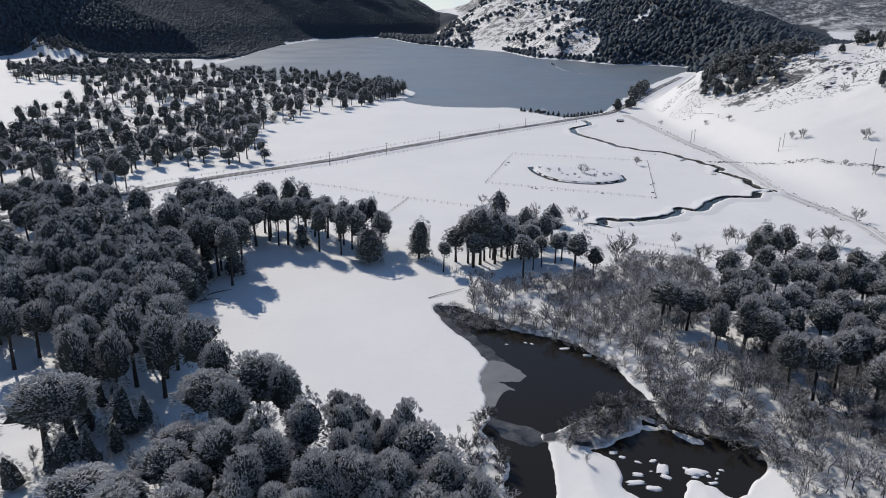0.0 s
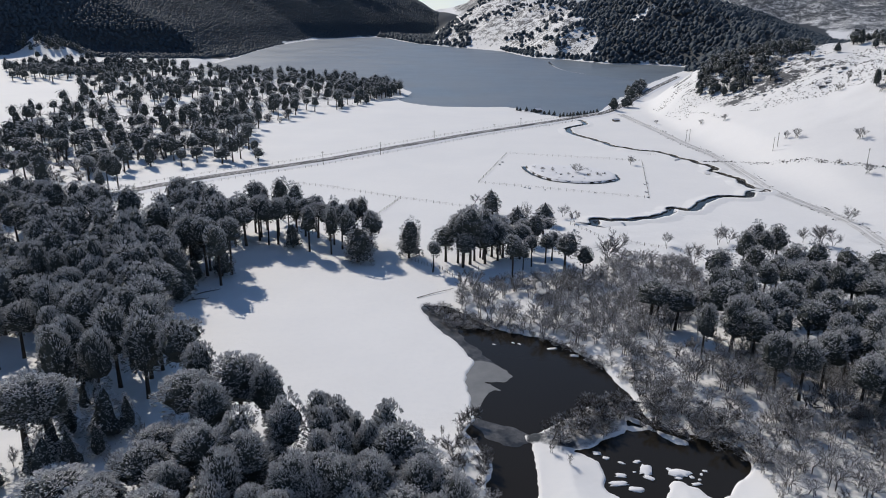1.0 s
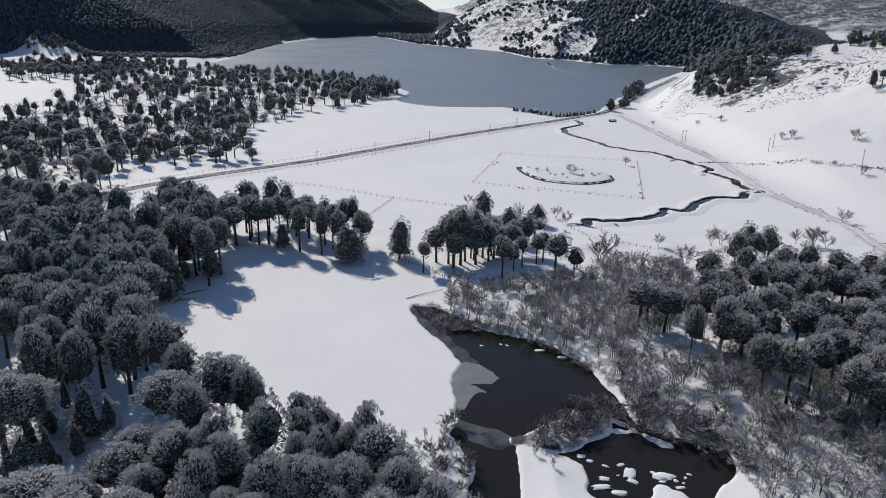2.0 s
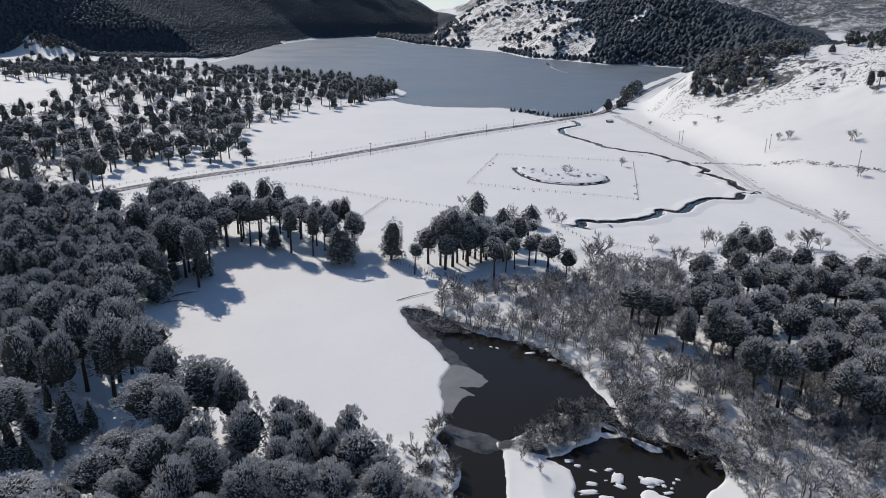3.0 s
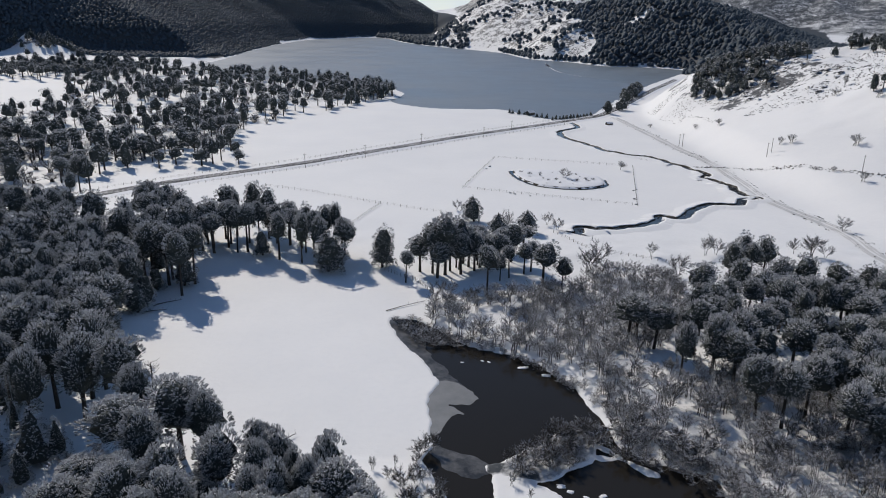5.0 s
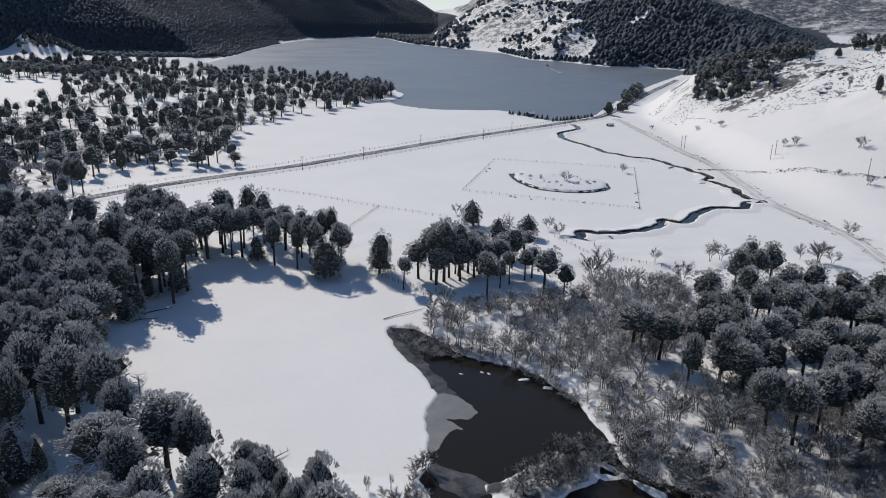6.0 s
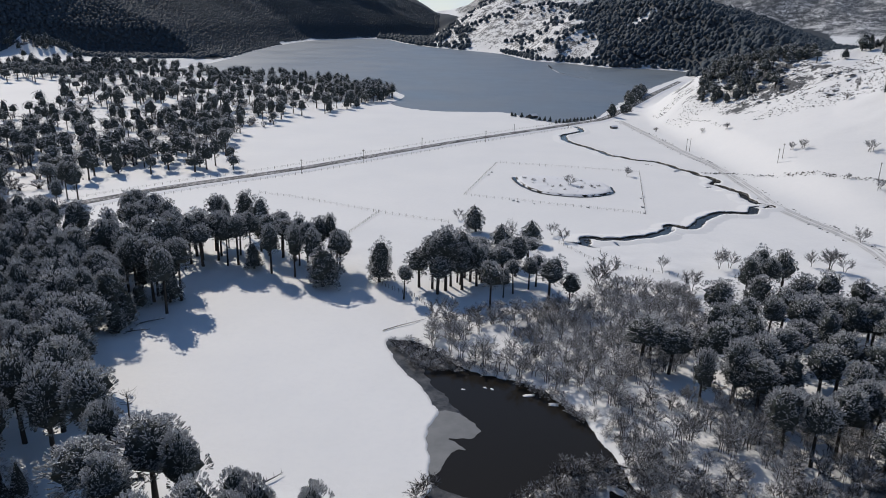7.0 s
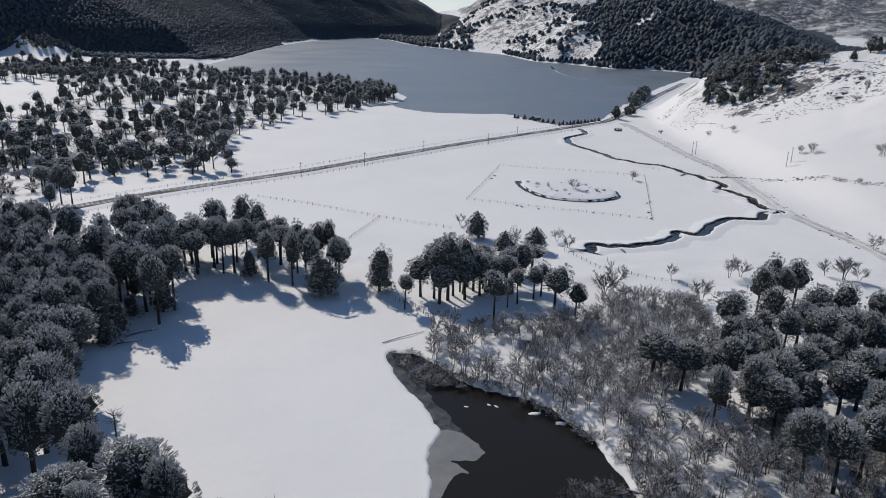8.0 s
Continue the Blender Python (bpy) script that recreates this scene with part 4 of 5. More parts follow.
set_out("monkey_puzzle_tree", near_forms, TC, [s for s in east if s[1] < 172], "snow-dusted monkey puzzle tree on the eastern bank", "tree", "trees of the eastern wood", 6)
set_out("monkey_puzzle_tree", mid_forms, TC, [s for s in east if s[1] >= 172], "snow-dusted monkey puzzle tree on the eastern bank", "tree", "trees of the eastern wood", 7)
set_out("monkey_puzzle_tree", full_forms, TC, view_fitted(FULL_A), "bushy dark monkey puzzle tree with foliage to the ground", "tree", "bushy trees", 8)
under = [(x, y, rng.uniform(0.55, 0.95), rng.uniform(0.35, 0.62)) for x, y in scatter([(-100, 238), (-80, 236), (-66, 216), (-70, 198), (-76, 180), (-62, 156), (-56, 146), (-70, 136), (-90, 160), (-104, 206)], 26, 6.0, 65, FULL_A, lambda x, y: y > 165)]
set_out("monkey_puzzle_tree", under_forms, TC, under, "dark bushy monkey puzzle tree beneath taller ones", "tree", "understorey trees", 66)
set_out("young_monkey_puzzle", young_forms, TC, [(x, y, 1.3 * a, 1.25 * b) for x, y, a, b in view_fitted(YOUNG_A)], "young cone-shaped monkey puzzle tree in snow", "tree", "young trees", 9)
set_out("monkey_puzzle_tree", mid_forms, TC, view_fitted(LONE_LEFT_A), "tall dark monkey puzzle tree near the road", "tree", "trees beside the road", 10)

# open wood on the western flat
open_spots = scatter(FLAT, 540, 7.0, 11, [(a[0], a[1]) for a in LONE_LEFT_A], lambda x, y: vnoise(x, y, 38, 91) > -0.4 - 0.5 * (y > 720) - 0.6 * (y < 540))
open_spots += scatter([(-84, 690), (-52, 712), (-46, 756), (-70, 800), (-114, 812), (-116, 740)], 60, 5.6, 13, open_spots)

CORNER = [(-300, 440), (-279, 472), (-200, 458), (-150, 424), (-158, 372), (-172, 336), (-200, 318), (-262, 362)]
open_spots += scatter([(-104, 398), (-118, 440), (-140, 472), (-165, 440), (-160, 380), (-135, 372), (-118, 385)], 16, 7.5, 15, open_spots + [(a[0], a[1]) for a in LONE_LEFT_A])
open_spots += scatter(CORNER, 70, 6.4, 14, open_spots + [(a[0], a[1]) for a in LONE_LEFT_A])


def joined_trees(name, spots, label, seed, tufts=26, twigs=5, thick=2.3, wide=(0.85, 1.4), tall=(0.55, 1.0)):
    """Many trees that cannot be told apart, as one mesh with a trunk and a crown material."""
    r = np.random.default_rng(seed)
    shapes = []
    for k in range(5):
        tv, tf, cv, cf, inner, sky = pine_arrays("umbrella" if k < 4 else "full", 200 + k, tufts, twigs, thick, 0.68 if thick > 2 else 0.80, low=0.32 + 0.06 * k if k < 4 else None)
        shapes.append((np.array(tv + cv), tf + [tuple(i + len(tv) for i in f) for f in cf], len(tf), inner, [0.0] * len(tv) + sky))
    gz = height(np.array([s[0] for s in spots]), np.array([s[1] for s in spots]))[0]
    verts, faces, slots, lie, base = [], [], [], [], 0
    for (x, y), z in zip(spots, gz):
        v, f, nt, inner, sky = shapes[r.integers(5)]
        lie += sky
        w, sx, sz = r.random() * 6.283, r.uniform(*wide), r.uniform(*tall)
        c, s = math.cos(w) * sx, math.sin(w) * sx
        verts.append(np.column_stack([x + v[:, 0] * c - v[:, 1] * s, y + v[:, 0] * s + v[:, 1] * c, z + v[:, 2] * sz]))
        faces += [tuple(i + base for i in q) for q in f]
        slots += [1] * nt + [0] * inner + [2] * (len(f) - nt - inner)
        base += len(v)
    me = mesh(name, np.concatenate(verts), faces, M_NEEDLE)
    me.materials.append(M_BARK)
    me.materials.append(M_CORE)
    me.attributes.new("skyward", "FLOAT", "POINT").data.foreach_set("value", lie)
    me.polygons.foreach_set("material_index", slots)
    return tagged(new(name, me), label, "forest", kind="stuff")


joined_trees("deep_wood", deep, "dark frosted crowns deep in the monkey puzzle wood", 112, 48, 12, 1.15, (0.85, 1.2), (0.84, 1.06))
joined_trees("deep_bank_wood", deep_east, "dark frosted crowns deep in the wood on the eastern bank", 113, 48, 12, 1.15, (0.85, 1.2), (0.75, 0.98))
joined_trees("open_wood", open_spots, "dark monkey puzzle trees standing in an open snowy wood", 12)

# leafless trees and shrubs
bare_forms = [bare_meshes(60 + k, 5.5, 2.9, 5, 7, 25, 0.58) for k in range(5)]
bush_forms = [bare_meshes(70 + k, 2.6, 1.9, 6, 5, 14, 0.85) for k in range(4)]
oak_forms = [bare_meshes(80 + k, 6.0, 4.0, 3, 10, 40, 1.2) for k in range(2)]
round_forms = [bare_meshes(84 + k, 5.5, 3.4, 2, 14, 32, 0.75) for k in range(3)]
SHORE = [(8, 134), (12, 131), (12, 126), (15, 118), (14, 108), (8, 100), (2, 104), (4, 122)]
dry = lambda x, y: height(x, y)[0] > -0.3
jig = lambda spots, a, b, c, d: [(x, y, rng.uniform(a, b), rng.uniform(c, d)) for x, y in spots]
set_out("thicket_tree", bare_forms, ST, jig(scatter(THICKET, 200, 2.6, 21, (), lambda x, y: dry(x, y) & (abs(x - 24) + abs(y - 193) > 7)), 0.8, 1.2, 0.6, 1.0), "grey-brown leafless tree dusted with snow in a thicket", "tree", "bare trees of the thicket", 22)
set_out("bare_tree", bare_forms, ST, jig(scatter(BANK, 125, 3.3, 23, (), dry), 0.8, 1.2, 0.5, 1.05), "grey-brown leafless tree on the snowy stream bank", "tree", "bare trees of the bank", 24)
dark_forms = [bare_meshes(120 + k, 2.2, 2.2, 5, 7, 16, 0.9, M_BRUSH) for k in range(4)]
set_out("dark_brush", dark_forms, ST, jig(scatter(BANK, 75, 3.4, 61, (), lambda x, y: dry(x, y) & (vnoise(x, y, 11, 62) > -0.25)) + scatter(THICKET, 34, 4.0, 63, (), lambda x, y: dry(x, y) & (abs(x - 24) + abs(y - 193) > 8)), 0.7, 1.5, 0.5, 1.1), "low dark leafless brush in shaded snow", "shrub", "dark brush of the banks", 64)
set_out("dark_brush", dark_forms, ST, jig(scatter([(40, 141), (47, 143), (60, 135), (67, 124), (60, 121), (52, 127), (44, 131)], 30, 1.9, 163), 0.6, 1.3, 0.5, 1.2), "low dark leafless brush hanging over black water", "shrub", "dark brush by the stream", 164)
set_out("spreading_tree", oak_forms, ST, [(84, 134, 1.15, 1.0), (66, 146, 0.9, 0.95), (73, 129, 0.8, 0.9), (138, 256, 1.1, 1.05), (60, 150, 0.8, 0.9), (57, 236, 1.0, 1.1)], "spreading leafless tree with snow on its boughs", "tree", "spreading bare trees", 25)
set_out("bare_shrub", bush_forms[:1] + dark_forms, ST, jig(scatter(SHORE, 22, 2.4, 26, (), dry) + [(x + rng.uniform(-1.6, 1.6), y + rng.uniform(-1.6, 1.6)) for x, y in scatter(BELT, 40, 1.5, 27)], 0.6, 1.3, 0.4, 1.4), "low tangled leafless shrub at the water's edge", "shrub", "shrubs at the water's edge", 28)
set_out("bare_shrub", bush_forms[:2] + dark_forms, ST, jig(scatter([(-2, 193), (2, 196), (9, 189), (17, 182), (14, 178), (6, 179), (1, 185)], 40, 1.6, 32), 0.6, 1.1, 0.3, 0.7), "low snow-flecked marsh shrub standing in water", "shrub", "marsh shrubs", 32)
set_out("bare_shrub", bush_forms, ST, jig(scatter([(17, 182), (27, 176), (37, 168), (43, 158), (41, 156), (35, 165), (26, 174), (16, 179)], 30, 1.7, 36) + scatter([(42, 158), (47, 160), (52, 143), (60, 133), (66, 121), (65, 107), (61, 110), (63, 123), (53, 131), (46, 138), (45, 148)], 48, 1.8, 39, (), dry), 0.6, 1.0, 0.4, 0.7), "low snowy bush hanging over the pond's edge", "shrub", "bushes on the pond's edge", 37)
set_out("bare_shrub", bush_forms, ST, [(-1, 125, 0.5, 0.9), (2, 122, 0.6, 0.8), (5, 119, 0.5, 0.9), (8, 122, 0.6, 0.9), (7, 115, 0.6, 1.0), (3, 126, 0.3, 1.0), (24, 122, 0.5, 0.8), (27, 118, 0.4, 0.7)], "small leafless sapling poking from the snow", "shrub", "saplings by the pond", 29)
set_out("bare_tree", round_forms, ST, [(85, 232, 1.2, 1.2), (81, 251, 0.7, 0.8), (101, 255, 1.1, 1.2), (105, 256, 1.0, 0.9), (134, 260, 0.8, 0.9), (69, 376, 1.1, 0.9), (103, 404, 0.9, 0.8), (14, 311, 0.8, 0.7), (50, 291, 0.9, 0.8),
                                     (53, 283, 0.9, 0.8), (167, 291, 0.9, 0.9), (62, 244, 1.1, 1.2), (116, 240, 0.9, 1.0), (32, 274, 1.0, 1.5), (8, 208, 0.8, 0.9), (12, 209, 0.7, 0.9), (142, 254, 0.9, 0.8), (-52, 117, 0.7, 1.1), (-49, 121, 0.6, 0.9), (-54, 110, 0.7, 0.9), (-72, 118, 0.8, 0.7), (-74, 113, 0.6, 0.6)], "lone leafless tree in the open snow", "tree", "lone bare trees", 30)
set_out("bare_shrub", bush_forms, ST, [(217, 385, 2.2, 1.7), (197, 413, 1.8, 1.6), (193, 417, 1.2, 1.3), (199, 341, 1.4, 1.6), (253, 476, 1.2, 2.4), (242, 464, 1.6, 1.2), (250, 432, 1.6, 1.4), (160, 566, 1.2, 1.0), (187, 499, 1.2, 1.4), (179, 521, 1.2, 1.0), (195, 360, 0.8, 0.9)],
        "leafless bush on the snowy hillside", "shrub", "bushes on the hillside", 31)
set_out("bare_shrub", bush_forms, ST, [(52, 384, 0.8, 0.7), (57, 380, 0.6, 0.8), (64, 372, 0.6, 0.6), (74, 370, 0.6, 0.7), (79, 372, 0.7, 0.8), (83, 374, 0.6, 0.6), (60, 370, 0.5, 0.6), (48, 388, 0.8, 0.6)] + [(66 + 17 * math.cos(0.42 * k) * f, 375 + 15 * math.sin(0.42 * k) * f, 0.3 + 0.05 * (k % 4), 0.35 + 0.1 * (k % 3)) for k, f in enumerate((0.95, 0.7, 0.88, 0.5, 0.9) * 3)], "small bush on the moated mound", "shrub", "bushes on the mound", 38)
flat_brush = scatter(FLAT, 240, 4.6, 33, open_spots, lambda x, y: (y < 860) & (vnoise(x, y, 60, 95) > -0.15)) + scatter(CORNER, 60, 4.5, 35, open_spots)
brush_forms = [bare_meshes(90 + k, 4.2, 3.6, 5, 5, 8, 2.3) for k in range(3)]
set_out("brush_clump", brush_forms, ST, [(x, y, rng.uniform(0.9, 1.5), rng.uniform(0.7, 1.2)) for x, y in flat_brush], "brown leafless brush between the trees", "shrub", "brush of the open wood", 34)

# trees on the eastern hill and by the lake road
set_out("hill_conifer", far_forms + far_full_forms, TC, [(x, y, rng.uniform(0.65, 1.1), rng.uniform(0.42, 0.66)) for x, y in
        [(279, 548), (263, 554), (300, 538), (306, 534), (314, 533), (322, 536), (310, 545), (222, 580), (209, 590), (239, 568), (246, 562), (256, 440), (262, 436), (252, 442)] + scatter([(292, 560), (300, 572), (336, 562), (340, 544), (312, 546)], 22, 4.5, 58) + scatter([(200, 600), (212, 634), (250, 606), (274, 586), (264, 560), (240, 574), (215, 590)], 70, 3.2, 48) + scatter([(190, 590), (208, 614), (232, 590), (240, 556), (226, 530), (208, 540), (196, 566)], 46, 3.4, 41, (), lambda x, y: vnoise(x, y, 16, 45) > -0.25)],
        "dark evergreen tree on the rocky hill", "tree", "trees on the rocky hill", 42)
set_out("crag_tree", far_full_forms, TC, [(x, y, rng.uniform(0.8, 1.4), rng.uniform(0.5, 0.9)) for x, y in scatter([(-585, 1010), (-560, 990), (-520, 1000), (-505, 1030), (-530, 1060), (-575, 1050)], 26, 7.0, 67, (), lambda x, y: vnoise(x, y, 30, 68) > -0.2)], "dark tree clinging to the snowy crag", "tree", "trees on the crag", 69)
set_out("lakeside_tree", far_full_forms, TC, [(x, y, rng.uniform(1.0, 1.5), rng.uniform(0.55, 0.8)) for x, y in [(161, 668), (157, 663), (142, 640), (176, 724), (180, 742), (188, 756), (180, 752), (196, 772), (190, 776), (200, 790), (213, 832), (182, 764)] + scatter([(191, 782), (199, 802), (208, 832), (217, 858), (223, 858), (213, 827), (201, 791)], 14, 3.8, 57)],
        "dark tree beside the lake road", "tree", "trees by the lake road", 43)
set_out("small_conifer", [pine_meshes("young", 47, 16, 5, 2.2)], TC, [(x, y, rng.uniform(0.35, 0.6), rng.uniform(0.18, 0.3)) for x, y in
        [(58, 630), (61, 628), (66, 624), (70, 622), (73, 619), (79, 612), (83, 608), (87, 606)] + [(90 + 3.2 * k, 594 + 2.9 * k) for k in range(12)]], "small dark planted conifer in a roadside row", "tree", "conifers along the road", 44)


# ---------------------------------------------------------------- far woods
def far_wood(name, spots, size, label, seed, slim=1.0):
    r = np.random.default_rng(seed)
    verts, faces = [], []
    z = height(spots[:, 0], spots[:, 1])[0]
    for (x, y), g in zip(spots, z):
        s = size * (0.6 + 0.7 * r.random())
        n = len(verts)
        tall = s * slim * (1.0 + 0.4 * r.random())
        for u, c in ((0.05, 0.9), (0.52, 0.86)):
            for k in range(5):
                w = 2 * math.pi * (k + 0.8 * r.random()) / 5
                q = s * c * (0.6 + 0.7 * r.random())
                verts.append((x + q * math.cos(w), y + q * math.sin(w), g + tall * (u + 0.22 * r.random()) - 0.5))
        verts.append((x + 0.3 * s * (r.random() - 0.5), y, g + tall * (0.84 + 0.2 * r.random())))
        for k in range(5):
            a, b = n + k, n + (k + 1) % 5
            faces.append((a, b, b + 5, a + 5))
            faces.append((n + 5 + k, n + 5 + (k + 1) % 5, n + 10))
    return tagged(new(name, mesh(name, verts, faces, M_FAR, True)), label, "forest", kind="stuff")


def wood_spots(count, box, keep, seed, gap):
    r = np.random.default_rng(seed)
    p = r.random((count, 2)) * (box[1] - box[0], box[3] - box[2]) + (box[0], box[2])
    p = p[keep(p[:, 0], p[:, 1])]
    cell = {}
    for q in p:
        cell.setdefault((int(q[0] // gap), int(q[1] // gap)), q)
    return np.array(list(cell.values()))


def on_west(x, y):
    z, rock, litter_shade = height(x, y)
    return (litter_shade > 0.35) & (z > 0.05) & (x < -60) & (z < 104 + 0.022 * y) & (np.abs(x) < 0.72 * y)


def on_north(x, y):
    z, rock, litter_shade = height(x, y)
    d = 0.915 * x - 0.404 * y
    return (litter_shade > 0.3) & (x > 0) & (y > 1000) & (z < 108 + 0.022 * y)


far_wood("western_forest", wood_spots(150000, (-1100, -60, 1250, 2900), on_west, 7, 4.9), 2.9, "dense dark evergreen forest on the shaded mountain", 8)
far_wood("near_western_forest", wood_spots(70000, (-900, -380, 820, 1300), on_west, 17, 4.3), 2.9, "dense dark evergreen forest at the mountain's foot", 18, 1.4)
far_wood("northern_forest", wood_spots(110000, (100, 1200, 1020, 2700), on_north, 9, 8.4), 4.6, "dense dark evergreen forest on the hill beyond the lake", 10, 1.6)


def on_promontory(x, y):
    lake = distance(LAKE, x, y)
    return (lake > 2) & (lake < 95) & (y > 1740) & (x > -235) & (x < 40) & (vnoise(x, y, 40, 5) > -0.55)


def on_rocks(x, y):
    z, rock, litter_shade = height(x, y)
    lake = distance(LAKE, x, y)
    return (rock > 0.35) & (y > 1350) & (lake > 3) & (vnoise(x, y, 90, 6) + 0.5 * vnoise(x, y, 25, 7) > 0.08)


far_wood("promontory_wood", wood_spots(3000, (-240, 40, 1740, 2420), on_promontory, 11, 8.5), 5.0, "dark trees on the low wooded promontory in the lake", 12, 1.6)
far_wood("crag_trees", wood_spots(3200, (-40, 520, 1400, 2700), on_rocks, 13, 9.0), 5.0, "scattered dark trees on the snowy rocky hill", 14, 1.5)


# ---------------------------------------------------------------- fences, poles and small buildings
def box(verts, faces, x0, y0, z0, x1, y1, z1, taper=0.0):
    n = len(verts)
    for z, t in ((z0, 0.0), (z1, taper)):
        verts += [(x0 + t, y0 + t, z), (x1 - t, y0 + t, z), (x1 - t, y1 - t, z), (x0 + t, y1 - t, z)]
    faces += [(n + 3, n + 2, n + 1, n), (n + 4, n + 5, n + 6, n + 7)] + [(n + k, n + (k + 1) % 4, n + 4 + (k + 1) % 4, n + 4 + k) for k in range(4)]


def post_mesh():
    verts, faces = [], []
    tube(verts, faces, [np.array([0, 0, -0.4]), np.array([0.02, 0, 0.6]), np.array([0, 0.02, 1.25])], [0.08, 0.075, 0.07], 6)
    faces.append(tuple(range(12, 18)))
    return mesh("post", verts, faces, M_WOOD)


POST = post_mesh()


def fence(line, gap, label, group, seed, high=1.0):
    """A post-and-wire fence along plan points."""
    r = random.Random(seed)
    line = np.array(line, float)
    seg = np.linalg.norm(np.diff(line, axis=0), axis=1)
    run = np.concatenate([[0], np.cumsum(seg)])
    count = int(run[-1] / gap)
    root = new("fence")
    tops = []
    stops = np.array([min(k * gap + r.uniform(-0.3, 0.3), run[-1]) for k in range(count + 1)])
    px, py = np.interp(stops, run, line[:, 0]), np.interp(stops, run, line[:, 1])
    for x, y, z in zip(px, py, np.maximum(height(px, py)[0], -0.1)):
        ob = part("post", POST, root)
        ob.matrix_basis = pose(x, y, z, r.uniform(-4, 4), r.uniform(-4, 4), r.uniform(0, 360)) @ Matrix.Diagonal((1, 1, high * r.uniform(0.85, 1.1), 1))
        tops.append(np.array([x, y, z + 0.95 * high]))
    verts, faces = [], []
    tube(verts, faces, tops, [0.018] * len(tops))
    tube(verts, faces, [t - (0, 0, 0.45) for t in tops], [0.018] * len(tops))
    part("wire", mesh("wire", verts, faces, M_WOOD), root)
    return tagged(root, label, "fence", group)


PADDOCK = [(36, 431), (17, 352), (94, 326), (112, 414)]
for a, b in ((0, 1), (1, 2), (2, 3), (3, 0)):
    fence([PADDOCK[a], PADDOCK[b]], 3.6, "wooden post and wire fence round a snowy paddock", "paddock fences", 60 + a)
fence([(-76, 346), (-53, 337), (-19, 318), (-6, 312), (11, 304)], 3.2, "wooden post and wire fence across the snow", "field fences", 65)
fence([(-19, 318), (-27, 284)], 2.2, "close-set wooden post fence beside the snowy field", "field fences", 66)
fence([(87, 244), (66, 257), (60, 260), (51, 279)], 2.6, "wooden post and wire fence on the snowy bank", "field fences", 67)
fence([(-9, 232), (-3, 226), (2, 222), (6, 214)], 1.6, "low wooden post fence by the frozen pond", "field fences", 68)
ROAD_NEAR = [p for p in ROAD if 290 < p[1] < 585]
for sgn in (-1, 1):
    ln = np.array(ROAD_NEAR)
    t = np.gradient(ln, axis=0)
    t /= np.linalg.norm(t, axis=1)[:, None]
    fence(ln + sgn * 10.0 * np.column_stack([t[:, 1], -t[:, 0]]), 4.0, "wooden post and wire fence along the road", "roadside fences", 70 + sgn)


def utility_pole(x, y, high, turn):
    root = new("utility_pole")
    verts, faces = [], []
    tube(verts, faces, [np.array([0, 0, -0.5]), np.array([0, 0, high])], [0.16, 0.11], 8)
    faces.append(tuple(range(8, 16)))
    part("pole", mesh("pole", verts, faces, M_WOOD), root)
    verts, faces = [], []
    box(verts, faces, -0.9, -0.06, high - 0.7, 0.9, 0.06, high - 0.56)
    part("crossarm", mesh("crossarm", verts, faces, M_WOOD), root)
    for k in (-0.75, 0, 0.75):
        verts, faces = [], []
        tube(verts, faces, [np.array([k, 0, high - 0.56]), np.array([k, 0, high - 0.45]), np.array([k, 0, high - 0.32])], [0.03, 0.06, 0.04], 6)
        part("insulator", mesh("insulator", verts, faces, M_ICE), root)
    root.matrix_basis = pose(x, y, ground_z(x, y), 0, 0, turn)
    return tagged(root, "weathered wooden utility pole standing in the snow", "utility pole", "utility poles")


for x, y, h in [(-66, 390, 7.5), (-38, 421, 7.5), (-8, 466, 7.5), (32, 500, 7.5), (53, 533, 7.5), (96, 570, 7.5), (157, 481, 8.5), (160, 484, 8.5), (183, 409, 8), (186, 411, 8), (203, 350, 8.5)]:
    utility_pole(x, y, h, 40)


def shed(x, y, turn, lx, ly, hz, label):
    """A small gabled shed with snow on its roof."""
    root = new("shed")
    verts, faces = [], []
    box(verts, faces, -lx / 2, -ly / 2, -0.3, lx / 2, ly / 2, hz)
    part("wall", mesh("wall", verts, faces, M_WOOD), root)
    for name, lift, mat, over in (("roof", 0.0, M_BARK, 0.25), ("snow_cap", 0.14, M_SNOW, 0.3)):
        a, b, t = lx / 2 + over, ly / 2 + over, 0.12
        verts = [(s * a, c * b, hz + lift + e) for s in (-1, 1) for c, e in ((-1, -0.15), (0, 0.3 * ly), (1, -0.15))]
        verts += [(v[0], v[1], v[2] + t) for v in verts]
        faces = [(0, 1, 4, 3), (1, 2, 5, 4), (6, 9, 10, 7), (7, 10, 11, 8), (0, 3, 9, 6), (2, 8, 11, 5), (0, 6, 7, 1), (1, 7, 8, 2), (3, 4, 10, 9), (4, 5, 11, 10)]
        part(name, mesh(name, verts, faces, mat), root)
    verts, faces = [], []
    box(verts, faces, -0.45, -ly / 2 - 0.05, 0, 0.45, -ly / 2 + 0.02, min(1.9, hz - 0.1))
    part("door", mesh("door", verts, faces, M_BARK), root)
    root.matrix_basis = pose(x, y, ground_z(x, y), 0, 0, turn)
    return tagged(root, label, "shed", "sheds")


shed(131, 576, 25, 5.0, 2.6, 1.1, "low wooden shed with snow on its roof in the field")
shed(75, 625, 40, 6.5, 4.5, 2.3, "small wooden cabin with snowy roof among conifers")

# ---------------------------------------------------------------- the moated mound in the paddock
RING = rounded([(45, 387), (48, 373), (55, 361), (66, 356), (77, 357), (86, 365), (87, 381), (77, 392), (59, 396), (49, 396)], steps=5)


